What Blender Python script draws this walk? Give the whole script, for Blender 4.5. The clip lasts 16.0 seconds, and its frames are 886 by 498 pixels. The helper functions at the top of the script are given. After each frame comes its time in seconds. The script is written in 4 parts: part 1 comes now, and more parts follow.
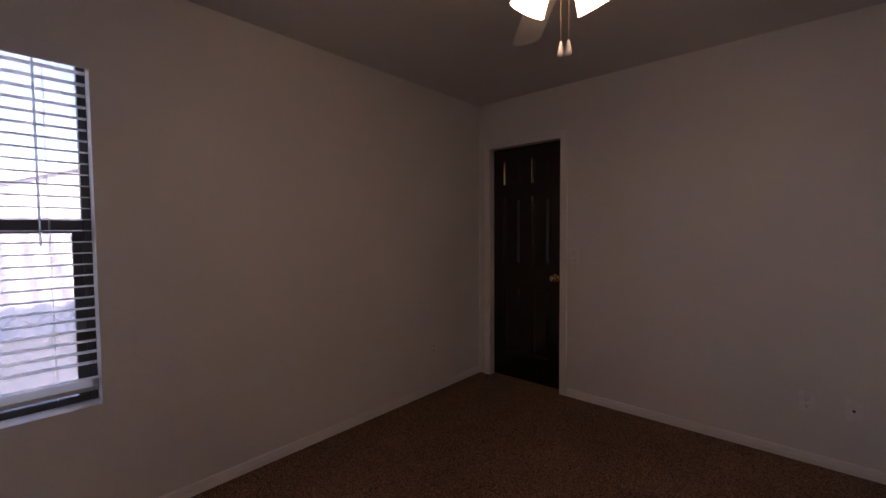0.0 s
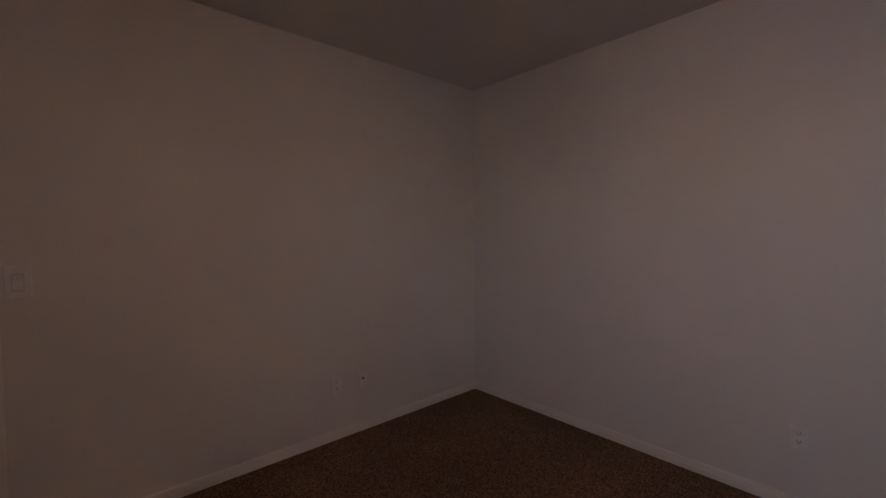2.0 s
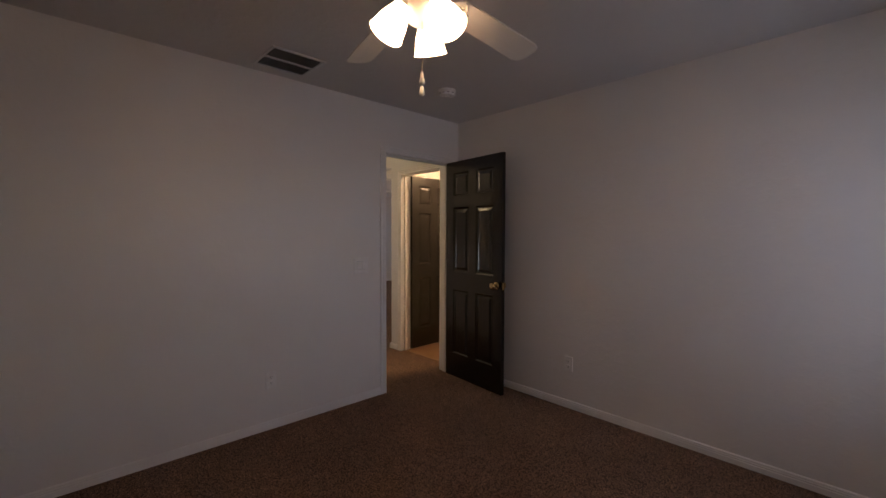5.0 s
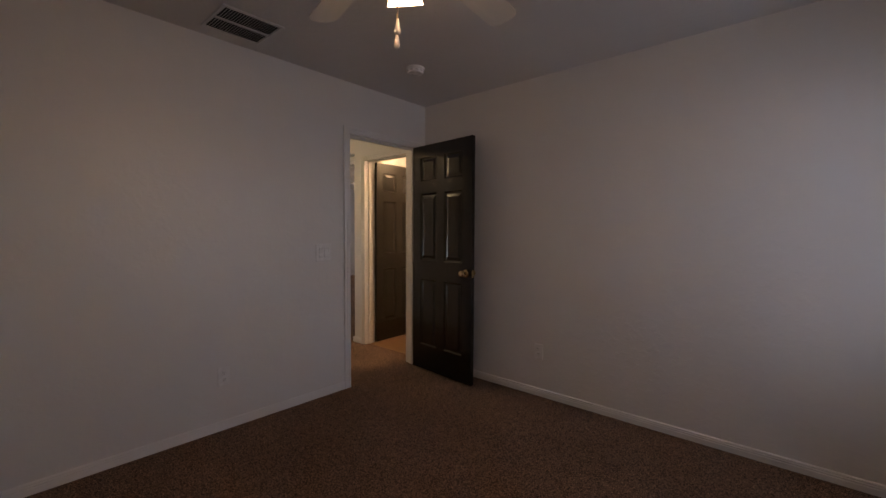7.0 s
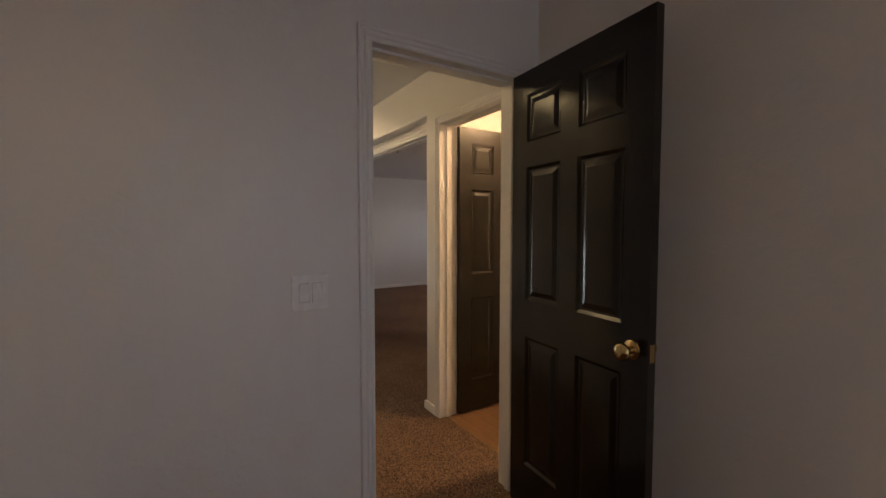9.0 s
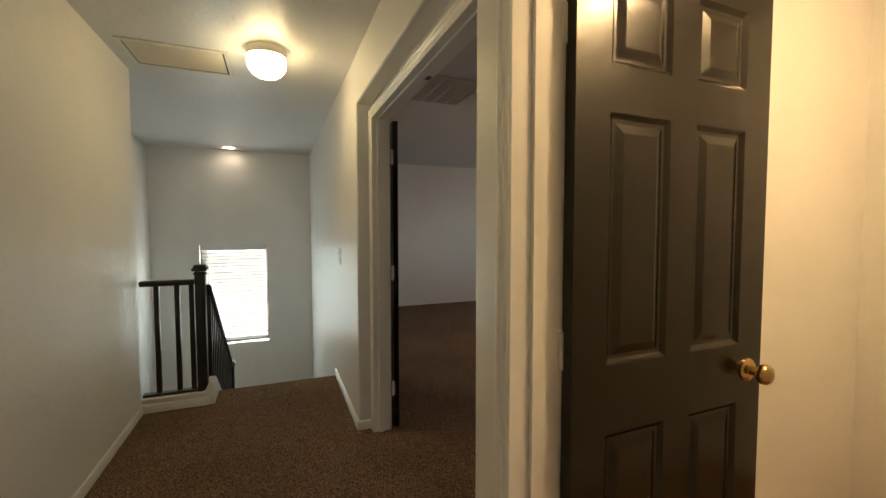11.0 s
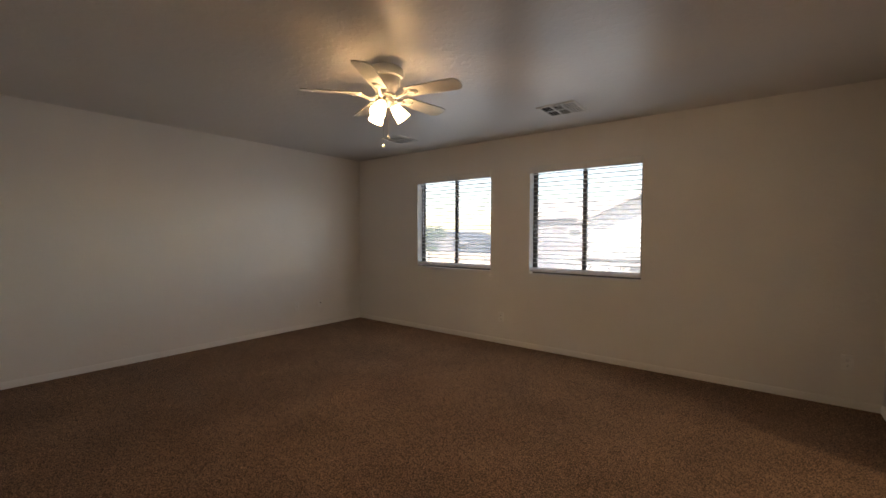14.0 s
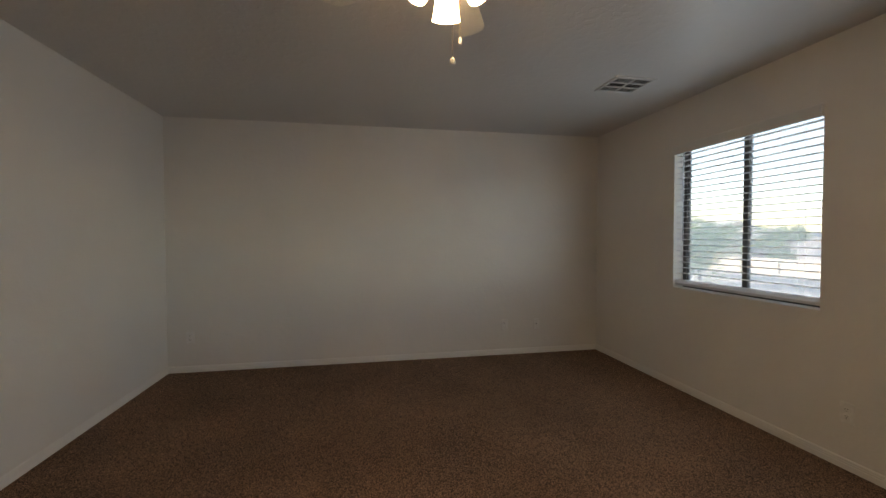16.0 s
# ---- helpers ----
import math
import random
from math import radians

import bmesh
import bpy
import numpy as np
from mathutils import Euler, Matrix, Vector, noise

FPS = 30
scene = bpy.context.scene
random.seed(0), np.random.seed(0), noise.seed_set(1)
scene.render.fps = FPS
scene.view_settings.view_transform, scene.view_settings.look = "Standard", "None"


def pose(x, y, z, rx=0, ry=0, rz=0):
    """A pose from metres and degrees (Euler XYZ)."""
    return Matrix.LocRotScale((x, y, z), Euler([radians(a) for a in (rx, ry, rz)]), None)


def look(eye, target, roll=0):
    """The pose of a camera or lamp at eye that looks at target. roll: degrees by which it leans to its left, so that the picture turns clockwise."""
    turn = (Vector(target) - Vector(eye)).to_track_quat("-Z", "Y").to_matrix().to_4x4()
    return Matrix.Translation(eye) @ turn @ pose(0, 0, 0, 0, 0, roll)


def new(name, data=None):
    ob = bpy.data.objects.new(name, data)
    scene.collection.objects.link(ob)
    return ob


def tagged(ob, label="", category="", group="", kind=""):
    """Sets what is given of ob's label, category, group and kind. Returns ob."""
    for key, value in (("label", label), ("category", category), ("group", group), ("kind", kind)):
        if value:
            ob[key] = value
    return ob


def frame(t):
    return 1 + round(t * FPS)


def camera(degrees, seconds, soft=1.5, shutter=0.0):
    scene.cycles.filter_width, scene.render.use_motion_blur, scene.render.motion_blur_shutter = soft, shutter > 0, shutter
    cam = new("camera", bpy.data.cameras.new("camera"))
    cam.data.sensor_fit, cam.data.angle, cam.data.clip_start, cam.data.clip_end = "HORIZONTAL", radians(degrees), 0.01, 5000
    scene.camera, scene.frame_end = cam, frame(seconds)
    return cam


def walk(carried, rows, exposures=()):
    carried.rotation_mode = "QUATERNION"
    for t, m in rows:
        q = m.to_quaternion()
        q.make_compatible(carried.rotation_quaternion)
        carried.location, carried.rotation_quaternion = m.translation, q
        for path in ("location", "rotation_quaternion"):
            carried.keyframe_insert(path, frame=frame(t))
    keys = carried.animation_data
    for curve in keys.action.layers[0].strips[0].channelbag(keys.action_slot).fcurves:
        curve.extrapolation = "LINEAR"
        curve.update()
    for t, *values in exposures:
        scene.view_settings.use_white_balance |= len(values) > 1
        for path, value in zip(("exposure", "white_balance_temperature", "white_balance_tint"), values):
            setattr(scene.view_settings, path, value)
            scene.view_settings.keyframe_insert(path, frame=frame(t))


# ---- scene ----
cam = camera(94.1, 16.0)

PATH = [
    (0, (0.141, 0.156, 1.316), (-1.192, 1.644, 1.228), -0.4),
    (0.5, (-0.228, 0.229, 1.277), (-0.997, 2.075, 1.213), -0.2),
    (1, (-0.577, 0.369, 1.262), (-0.609, 2.368, 1.202), -0.5),
    (1.5, (-0.856, 0.559, 1.279), (-0.151, 2.43, 1.219), -0.8),
    (2, (-1.055, 0.849, 1.293), (0.274, 2.341, 1.215), -0.5),
    (2.5, (-1.15, 1.157, 1.279), (0.608, 2.108, 1.215), -0.2),
    (3, (-1.205, 1.412, 1.273), (0.759, 1.785, 1.212), -0.4),
    (3.5, (-1.133, 1.598, 1.294), (0.857, 1.405, 1.215), -0.3),
    (4, (-1.078, 1.762, 1.359), (0.759, 0.978, 1.258), -0.2),
    (4.5, (-1.238, 1.973, 1.366), (0.36, 0.773, 1.276), -0.0),
    (5, (-1.479, 2.227, 1.353), (-0.025, 0.856, 1.283), 0.2),
    (5.2, (-1.517, 2.332, 1.349), (-0.102, 0.92, 1.284), 0.3),
    (7.3, (-1.253, 2.083, 1.264), (0.066, 0.581, 1.177), 0.3),
    (7.5, (-1.146, 1.934, 1.266), (0.185, 0.444, 1.173), 0.2),
    (8, (-0.81, 1.548, 1.286), (0.603, 0.136, 1.188), 0.3),
    (8.5, (-0.475, 1.152, 1.32), (1.088, -0.091, 1.214), 0.1),
    (9, (-0.106, 0.8, 1.332), (1.59, -0.256, 1.231), 0.0),
    (9.5, (0.269, 0.463, 1.361), (2.088, -0.364, 1.262), -0.2),
    (9.7, (0.433, 0.325, 1.362), (2.299, -0.388, 1.263), -0.3),
    (11.8, (2.086, -0.292, 1.32), (3.883, -1.165, 1.23), 0.8),
    (12, (2.207, -0.309, 1.326), (3.914, -1.347, 1.241), 0.8),
    (12.5, (2.502, -0.369, 1.328), (3.959, -1.736, 1.253), 0.7),
    (13, (2.844, -0.502, 1.305), (4.107, -2.051, 1.24), 0.2),
    (13.5, (3.155, -0.708, 1.294), (4.356, -2.307, 1.227), 0.0),
    (14, (3.377, -1.025, 1.299), (4.594, -2.611, 1.231), 0.2),
    (14.5, (3.55, -1.425, 1.313), (4.981, -2.821, 1.244), 0.1),
    (15, (3.663, -1.855, 1.303), (5.3, -3.003, 1.246), -0.1),
    (15.5, (3.814, -2.313, 1.289), (5.659, -3.082, 1.235), -0.1),
    (16, (4.015, -2.729, 1.294), (5.978, -3.103, 1.239), -0.1),
]
EXPOSURES = [(0.0, 3.10, 6600, 41), (1.0, 3.06, 7150, 44), (1.5, 3.05, 6950, 41), (2.0, 3.02, 7150, 41), (3.5, 3.20, 6850, 32), (5.0, 3.18, 6950, 32), (7.5, 3.18, 7150, 30), (8.0, 3.16, 7150, 29), (9.0, 3.20, 7250, 27), (9.5, 3.06, 7400, 24), (12.0, 3.26, 7300, 11), (13.0, 3.32, 7800, 18), (14.0, 3.42, 7900, 19), (15.0, 3.40, 7800, 18), (16.0, 3.40, 7600, 14)]
walk(cam, [(t, look(eye, target, roll)) for t, eye, target, roll in PATH], EXPOSURES)

# ---------------------------------------------------------------- world and sun
SUN_DIR = Vector((0.80, 0.38, 0.33)).normalized()      # from the scene towards the sun
world = bpy.data.worlds.new("sky")
scene.world = world
world.use_nodes = True
wn = world.node_tree
for n in list(wn.nodes):
    wn.nodes.remove(n)
sky = wn.nodes.new("ShaderNodeTexSky")
sky.sky_type = "NISHITA"
sky.sun_disc = False
sky.sun_elevation = math.asin(SUN_DIR.z)
sky.sun_rotation = math.atan2(SUN_DIR.x, SUN_DIR.y)
sky.dust_density = 0.6
bg = wn.nodes.new("ShaderNodeBackground")
bg.inputs["Strength"].default_value = 0.105
wo = wn.nodes.new("ShaderNodeOutputWorld")
wn.links.new(sky.outputs[0], bg.inputs[0])
wn.links.new(bg.outputs[0], wo.inputs[0])
sun_data = bpy.data.lights.new("sun", "SUN")
sun_data.energy, sun_data.angle, sun_data.color = 4.4, radians(0.5), (1.0, 0.965, 0.92)
sun = new("sun", sun_data)
sun.matrix_world = look(SUN_DIR * 60, (0, 0, 0))


def daylight(name, at, towards, width, height, watts, colour=(0.64, 0.82, 1.0), spread=180):
    """Sky light in a window's opening."""
    d = bpy.data.lights.new(name, "AREA")
    d.shape, d.size, d.size_y, d.energy, d.color = "RECTANGLE", width, height, watts, colour
    d.spread = radians(spread)
    ob = new(name, d)
    ob.matrix_world = look(at, Vector(at) + Vector(towards))
    return ob


daylight("window_daylight", (-2.165, 0.02, 1.33), (1, 0, 0), 0.86, 1.38, 0.39, spread=130)
daylight("window_daylight", (6.562, -5.375, 1.45), (0, 1, 0), 1.12, 1.12, 0.62, spread=172)
daylight("window_daylight", (4.871, -5.375, 1.45), (0, 1, 0), 1.12, 1.12, 0.62, spread=172)
daylight("window_daylight", (8.065, 0.357, 0.40), (-1, 0, 0), 0.80, 1.32, 1.52, (0.66, 0.93, 1.0))

BULB = (1.0, 0.70, 0.38)
FAN_GLOW, FAN_GLOW_2, HALL_GLOW, CAN_GLOW, BATH_GLOW, SUITE_GLOW = 1.36, 2.3, 3.2, 3.0, 13.0, 13.5
FAN_BULB, FAN_BULB_2, HALL_GLOW_2 = 4.0, 15.0, 1.15


# ---------------------------------------------------------------- materials
def nodes_of(name):
    m = bpy.data.materials.new(name)
    m.use_nodes = True
    t = m.node_tree
    return m, t, t.nodes["Principled BSDF"], t.links


def coords(t, scale=(1, 1, 1)):
    c = t.nodes.new("ShaderNodeTexCoord")
    mp = t.nodes.new("ShaderNodeMapping")
    mp.inputs["Scale"].default_value = scale
    t.links.new(c.outputs["Object"], mp.inputs[0])
    return mp.outputs[0]


def noise_node(t, vec, scale, detail=3.0, rough=0.55):
    n = t.nodes.new("ShaderNodeTexNoise")
    n.inputs["Scale"].default_value, n.inputs["Detail"].default_value, n.inputs["Roughness"].default_value = scale, detail, rough
    t.links.new(vec, n.inputs["Vector"])
    return n.outputs["Fac"]


def ramp(t, fac, a, b, lo=0.3, hi=0.7):
    r = t.nodes.new("ShaderNodeValToRGB")
    r.color_ramp.elements[0].position, r.color_ramp.elements[1].position = lo, hi
    r.color_ramp.elements[0].color, r.color_ramp.elements[1].color = (*a, 1), (*b, 1)
    t.links.new(fac, r.inputs[0])
    return r.outputs[0]


def bump(t, bsdf, height, strength, distance, before=None):
    b = t.nodes.new("ShaderNodeBump")
    b.inputs["Strength"].default_value, b.inputs["Distance"].default_value = strength, distance
    t.links.new(height, b.inputs["Height"])
    if before:
        t.links.new(before, b.inputs["Normal"])
    t.links.new(b.outputs[0], bsdf.inputs["Normal"])
    return b.outputs[0]


def surface(name, a, b, rough=0.5, scale=3.0, fine=None, metal=0.0, bumps=(), stretch=(1, 1, 1), spec=0.5):
    """A two-tone surface: broad mottling between a and b, finer grain, and fine relief."""
    m, t, p, l = nodes_of(name)
    vec = coords(t, stretch)
    col = ramp(t, noise_node(t, vec, scale), a, b)
    if fine:
        mix = t.nodes.new("ShaderNodeMix")
        mix.data_type, mix.blend_type = "RGBA", "MULTIPLY"
        mix.inputs["Factor"].default_value = fine[1]
        l.new(col, mix.inputs["A"])
        l.new(ramp(t, noise_node(t, vec, fine[0], 2.0), (0.45, 0.45, 0.45), (1.3, 1.3, 1.3)), mix.inputs["B"])
        col = mix.outputs["Result"]
    l.new(col, p.inputs["Base Color"])
    r = t.nodes.new("ShaderNodeMapRange")
    r.inputs["To Min"].default_value, r.inputs["To Max"].default_value = max(rough - 0.06, 0.02), min(rough + 0.06, 1)
    l.new(noise_node(t, vec, scale * 4), r.inputs["Value"])
    l.new(r.outputs[0], p.inputs["Roughness"])
    p.inputs["Metallic"].default_value = metal
    p.inputs["Specular IOR Level"].default_value = spec
    last = None
    for bscale, strength, distance in bumps:
        last = bump(t, p, noise_node(t, vec, bscale, 4.0), strength, distance, last)
    return m


def trowelled(name, a, b, rough, strength, spec=0.5):
    """Painted drywall with a knocked-down trowel relief."""
    m, t, p, l = nodes_of(name)
    vec = coords(t)
    l.new(ramp(t, noise_node(t, vec, 1.3), a, b), p.inputs["Base Color"])
    p.inputs["Roughness"].default_value = rough
    p.inputs["Specular IOR Level"].default_value = spec
    flat = ramp(t, noise_node(t, coords(t, (1, 1, 1.25)), 19.0, 3.0, 0.5), (0, 0, 0), (1, 1, 1), 0.50, 0.60)
    one = bump(t, p, flat, strength, 0.0018)
    two = bump(t, p, noise_node(t, vec, 95.0, 2.0), strength * 0.5, 0.0006, one)
    # sparse raised trowel ridges, in loose patches
    ridge = t.nodes.new("ShaderNodeValToRGB")
    cr = ridge.color_ramp
    cr.elements[0].position, cr.elements[0].color = 0.47, (0, 0, 0, 1)
    cr.elements[1].position, cr.elements[1].color = 0.56, (0, 0, 0, 1)
    cr.elements.new(0.505).color = (1, 1, 1, 1)
    l.new(noise_node(t, coords(t, (1, 1, 1.6)), 46.0, 2.0, 0.45), ridge.inputs[0])
    patch = ramp(t, noise_node(t, vec, 6.0, 2.0), (0, 0, 0), (1, 1, 1), 0.50, 0.62)
    mul = t.nodes.new("ShaderNodeMath")
    mul.operation = "MULTIPLY"
    l.new(ridge.outputs[0], mul.inputs[0])
    l.new(patch, mul.inputs[1])
    bump(t, p, mul.outputs[0], 0.05, 0.0012, two)
    return m


WALL = trowelled("wall_paint", (0.765, 0.75, 0.725), (0.80, 0.785, 0.76), 0.42, 0.23)
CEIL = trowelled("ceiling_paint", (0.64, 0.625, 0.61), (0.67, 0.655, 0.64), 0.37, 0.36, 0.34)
TRIM = surface("trim_paint", (0.80, 0.79, 0.77), (0.84, 0.83, 0.81), 0.33, 2.0, bumps=((60, 0.08, 0.0005),))
DOOR = surface("espresso_paint", (0.0115, 0.0082, 0.0049), (0.0145, 0.0104, 0.0063), 0.19, 3.0, bumps=((30, 0.30, 0.0008),), stretch=(6, 6, 0.8), spec=0.42)
RAIL = surface("dark_rail_paint", (0.018, 0.013, 0.010), (0.024, 0.018, 0.013), 0.38, 6.0)
BRASS = surface("brass", (0.60, 0.42, 0.19), (0.66, 0.47, 0.22), 0.20, 20.0, metal=1.0)
CHAIN = surface("aged_brass_beads", (0.16, 0.12, 0.07), (0.22, 0.17, 0.10), 0.38, 30.0, metal=1.0)
STEEL = surface("painted_hinge", (0.68, 0.66, 0.62), (0.72, 0.70, 0.66), 0.40, 30.0)
NICKEL = surface("nickel", (0.55, 0.53, 0.50), (0.6, 0.58, 0.55), 0.25, 30.0, metal=1.0)
GAP = surface("switch_gap", (0.30, 0.30, 0.30), (0.36, 0.36, 0.36), 0.6, 30.0)
PLATE = surface("white_plastic", (0.825, 0.82, 0.805), (0.855, 0.85, 0.835), 0.27, 8.0)
DARK = surface("dark_slot", (0.010, 0.010, 0.010), (0.016, 0.015, 0.014), 0.7, 30.0)
BRONZE = surface("bronze_aluminium", (0.060, 0.058, 0.057), (0.075, 0.072, 0.070), 0.42, 12.0, metal=0.3)
SLAT = surface("blind_white", (0.74, 0.74, 0.74), (0.78, 0.78, 0.78), 0.45, 6.0)
VENT = surface("vent_enamel", (0.66, 0.65, 0.63), (0.70, 0.69, 0.67), 0.40, 10.0)
FANW = surface("fan_enamel", (0.70, 0.685, 0.65), (0.74, 0.725, 0.69), 0.32, 10.0)
BLADE = surface("fan_blade_white", (0.62, 0.60, 0.55), (0.66, 0.64, 0.59), 0.42, 2.0, stretch=(1, 12, 1))
WOODF = surface("oak_plank", (0.21, 0.110, 0.052), (0.28, 0.155, 0.078), 0.38, 4.0, fine=(30, 0.4), stretch=(1, 9, 1))
STUCCO = surface("stucco", (0.42, 0.40, 0.39), (0.47, 0.45, 0.44), 0.9, 0.6, bumps=((40, 0.4, 0.01),))
# Strong sun on the neighbour's gable is put into this paler colour.
STUCCO_LIT = surface("sunlit_stucco", (0.62, 0.60, 0.57), (0.68, 0.66, 0.63), 0.9, 0.6, bumps=((40, 0.4, 0.01),))
# The wing's lavender shade is put into this colour; also dims a far house.
STUCCO_DIM = surface("dimmed_grey_stucco", (0.215, 0.210, 0.225), (0.25, 0.243, 0.258), 0.9, 0.6, bumps=((40, 0.4, 0.01),))
STUCCO_TAN = surface("tan_stucco", (0.50, 0.41, 0.31), (0.56, 0.47, 0.36), 0.9, 0.6, bumps=((40, 0.4, 0.01),))
BLOCK = surface("tan_block", (0.46, 0.38, 0.29), (0.54, 0.45, 0.35), 0.9, 1.0, bumps=((20, 0.4, 0.01),))
TILE = surface("clay_tile", (0.50, 0.44, 0.40), (0.62, 0.56, 0.51), 0.85, 3.0, fine=(14, 0.25), bumps=((40, 0.3, 0.004),))
SHINGLE = surface("grey_roof", (0.20, 0.19, 0.185), (0.27, 0.255, 0.245), 0.9, 2.0, fine=(9, 0.3))
GRAVEL = surface("desert_gravel", (0.20, 0.185, 0.17), (0.26, 0.24, 0.22), 0.95, 0.12, fine=(3.0, 0.35), bumps=((8, 0.5, 0.02),))
BARK = surface("bark", (0.10, 0.075, 0.055), (0.16, 0.12, 0.09), 0.9, 6.0, bumps=((25, 0.6, 0.01),))
TIMBER = surface("painted_timber", (0.46, 0.44, 0.42), (0.52, 0.50, 0.48), 0.8, 3.0)
GLASSY = surface("dark_far_glass", (0.04, 0.045, 0.05), (0.06, 0.065, 0.07), 0.1, 2.0)


def carpet_material():
    m, t, p, l = nodes_of("carpet")
    vec = coords(t)
    broad = ramp(t, noise_node(t, vec, 1.6, 3.0), (0.213, 0.130, 0.085), (0.270, 0.166, 0.109), 0.35, 0.65)
    cell = t.nodes.new("ShaderNodeTexVoronoi")
    cell.inputs["Scale"].default_value = 205.0
    l.new(vec, cell.inputs["Vector"])
    tuft = t.nodes.new("ShaderNodeSeparateColor")
    l.new(cell.outputs["Color"], tuft.inputs[0])
    speck = ramp(t, tuft.outputs[0], (0.24, 0.235, 0.23), (1.92, 1.89, 1.83), 0.03, 0.97)
    # Darkens the gaps between tufts: shade in the pile is put into the colour.
    deep = ramp(t, cell.outputs["Distance"], (1.15, 1.15, 1.15), (0.45, 0.44, 0.42), 0.10, 0.75)
    mid = ramp(t, noise_node(t, vec, 150.0, 2.0, 0.6), (0.60, 0.60, 0.60), (1.40, 1.40, 1.40), 0.32, 0.68)
    for other in (speck, deep, mid):
        mix = t.nodes.new("ShaderNodeMix")
        mix.data_type, mix.blend_type = "RGBA", "MULTIPLY"
        mix.inputs["Factor"].default_value = 1.0
        l.new(broad, mix.inputs["A"])
        l.new(other, mix.inputs["B"])
        broad = mix.outputs["Result"]
    l.new(broad, p.inputs["Base Color"])
    p.inputs["Roughness"].default_value = 1.0
    p.inputs["Specular IOR Level"].default_value = 0.05
    p.inputs["Sheen Weight"].default_value = 0.06
    p.inputs["Sheen Roughness"].default_value = 0.6
    one = bump(t, p, noise_node(t, vec, 130.0, 3.0, 0.7), 0.9, 0.006)
    bump(t, p, noise_node(t, vec, 9.0, 2.0), 0.3, 0.012, one)
    return m


CARPET = carpet_material()


def glow(name, strength, colour):
    m, t, p, l = nodes_of(name)
    p.inputs["Base Color"].default_value = (0.85, 0.83, 0.78, 1)
    p.inputs["Roughness"].default_value = 0.35
    p.inputs["Emission Color"].default_value = (*colour, 1)
    p.inputs["Emission Strength"].default_value = strength
    return m


SHADE = glow("lit_frosted_glass", FAN_GLOW, BULB)
BULB_1 = glow("lit_bulb", FAN_BULB, BULB)
BULB_2 = glow("lit_bulb_large_bedroom", FAN_BULB_2, BULB)
SHADE_2 = glow("lit_frosted_glass_large_bedroom", FAN_GLOW_2, BULB)
DOME_2 = glow("lit_dome_glass_dim", HALL_GLOW_2, (0.99, 0.82, 0.43))
DOME = glow("lit_dome_glass", HALL_GLOW, (0.99, 0.82, 0.45))
SUITELENS = glow("lit_suite_glass", SUITE_GLOW, (1.0, 0.84, 0.60))
CANLENS = glow("lit_lens", CAN_GLOW, (1.0, 0.86, 0.66))
BATHLENS = glow("lit_bath_glass", BATH_GLOW, (1.0, 0.71, 0.37))


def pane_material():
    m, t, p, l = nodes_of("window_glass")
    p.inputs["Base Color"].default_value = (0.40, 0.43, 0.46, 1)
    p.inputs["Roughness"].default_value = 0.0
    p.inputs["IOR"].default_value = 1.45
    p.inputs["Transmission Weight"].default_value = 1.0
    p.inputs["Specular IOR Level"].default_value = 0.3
    # Translucent share lays a whitish glare haze over the view outside.
    glare_veil = t.nodes.new("ShaderNodeBsdfTranslucent")
    glare_veil.inputs[0].default_value = (0.80, 0.82, 0.84, 1)
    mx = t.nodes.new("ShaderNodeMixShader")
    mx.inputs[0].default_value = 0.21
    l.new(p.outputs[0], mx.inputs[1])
    l.new(glare_veil.outputs[0], mx.inputs[2])
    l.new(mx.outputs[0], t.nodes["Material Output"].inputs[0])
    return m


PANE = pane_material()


def slat_glow():
    """Thin white slats that let some light through."""
    m, t, p, l = nodes_of("translucent_slat")
    p.inputs["Base Color"].default_value = (0.80, 0.80, 0.79, 1)
    p.inputs["Roughness"].default_value = 0.5
    tr = t.nodes.new("ShaderNodeBsdfTranslucent")
    tr.inputs[0].default_value = (0.18, 0.23, 0.23, 1)
    mx = t.nodes.new("ShaderNodeMixShader")
    mx.inputs[0].default_value = 0.20
    l.new(p.outputs[0], mx.inputs[1])
    l.new(tr.outputs[0], mx.inputs[2])
    l.new(mx.outputs[0], t.nodes["Material Output"].inputs[0])
    return m


THIN = slat_glow()


def wand_material():
    """Clear acrylic rod, slightly grey."""
    m, t, p, l = nodes_of("clear_acrylic")
    p.inputs["Base Color"].default_value = (0.34, 0.35, 0.37, 1)
    p.inputs["Roughness"].default_value = 0.12
    p.inputs["IOR"].default_value = 1.2
    p.inputs["Transmission Weight"].default_value = 0.6
    return m


WAND = wand_material()


def leaf_material():
    m, t, p, l = nodes_of("leaf")
    g = t.nodes.new("ShaderNodeNewGeometry")
    l.new(ramp(t, g.outputs["Random Per Island"], (0.10, 0.19, 0.05), (0.16, 0.28, 0.085), 0.0, 1.0), p.inputs["Base Color"])
    p.inputs["Roughness"].default_value = 0.6
    return m


LEAF = leaf_material()


# ---------------------------------------------------------------- mesh helpers
def mesh_of(name, bm, material, smooth=False):
    me = bpy.data.meshes.new(name)
    bm.normal_update()
    bm.to_mesh(me)
    bm.free()
    me.materials.append(material)
    if smooth:
        for f in me.polygons:
            f.use_smooth = True
        me.set_sharp_from_angle(angle=radians(38))
    return me


def part(name, bm, material, parent, label="", smooth=False, m=None):
    ob = new(name, mesh_of(name, bm, material, smooth))
    ob.parent = parent
    if m:
        ob.matrix_local = m
    return tagged(ob, label)


def share(name, data, parent, m):
    ob = new(name, data)
    ob.parent = parent
    ob.matrix_local = m
    return ob


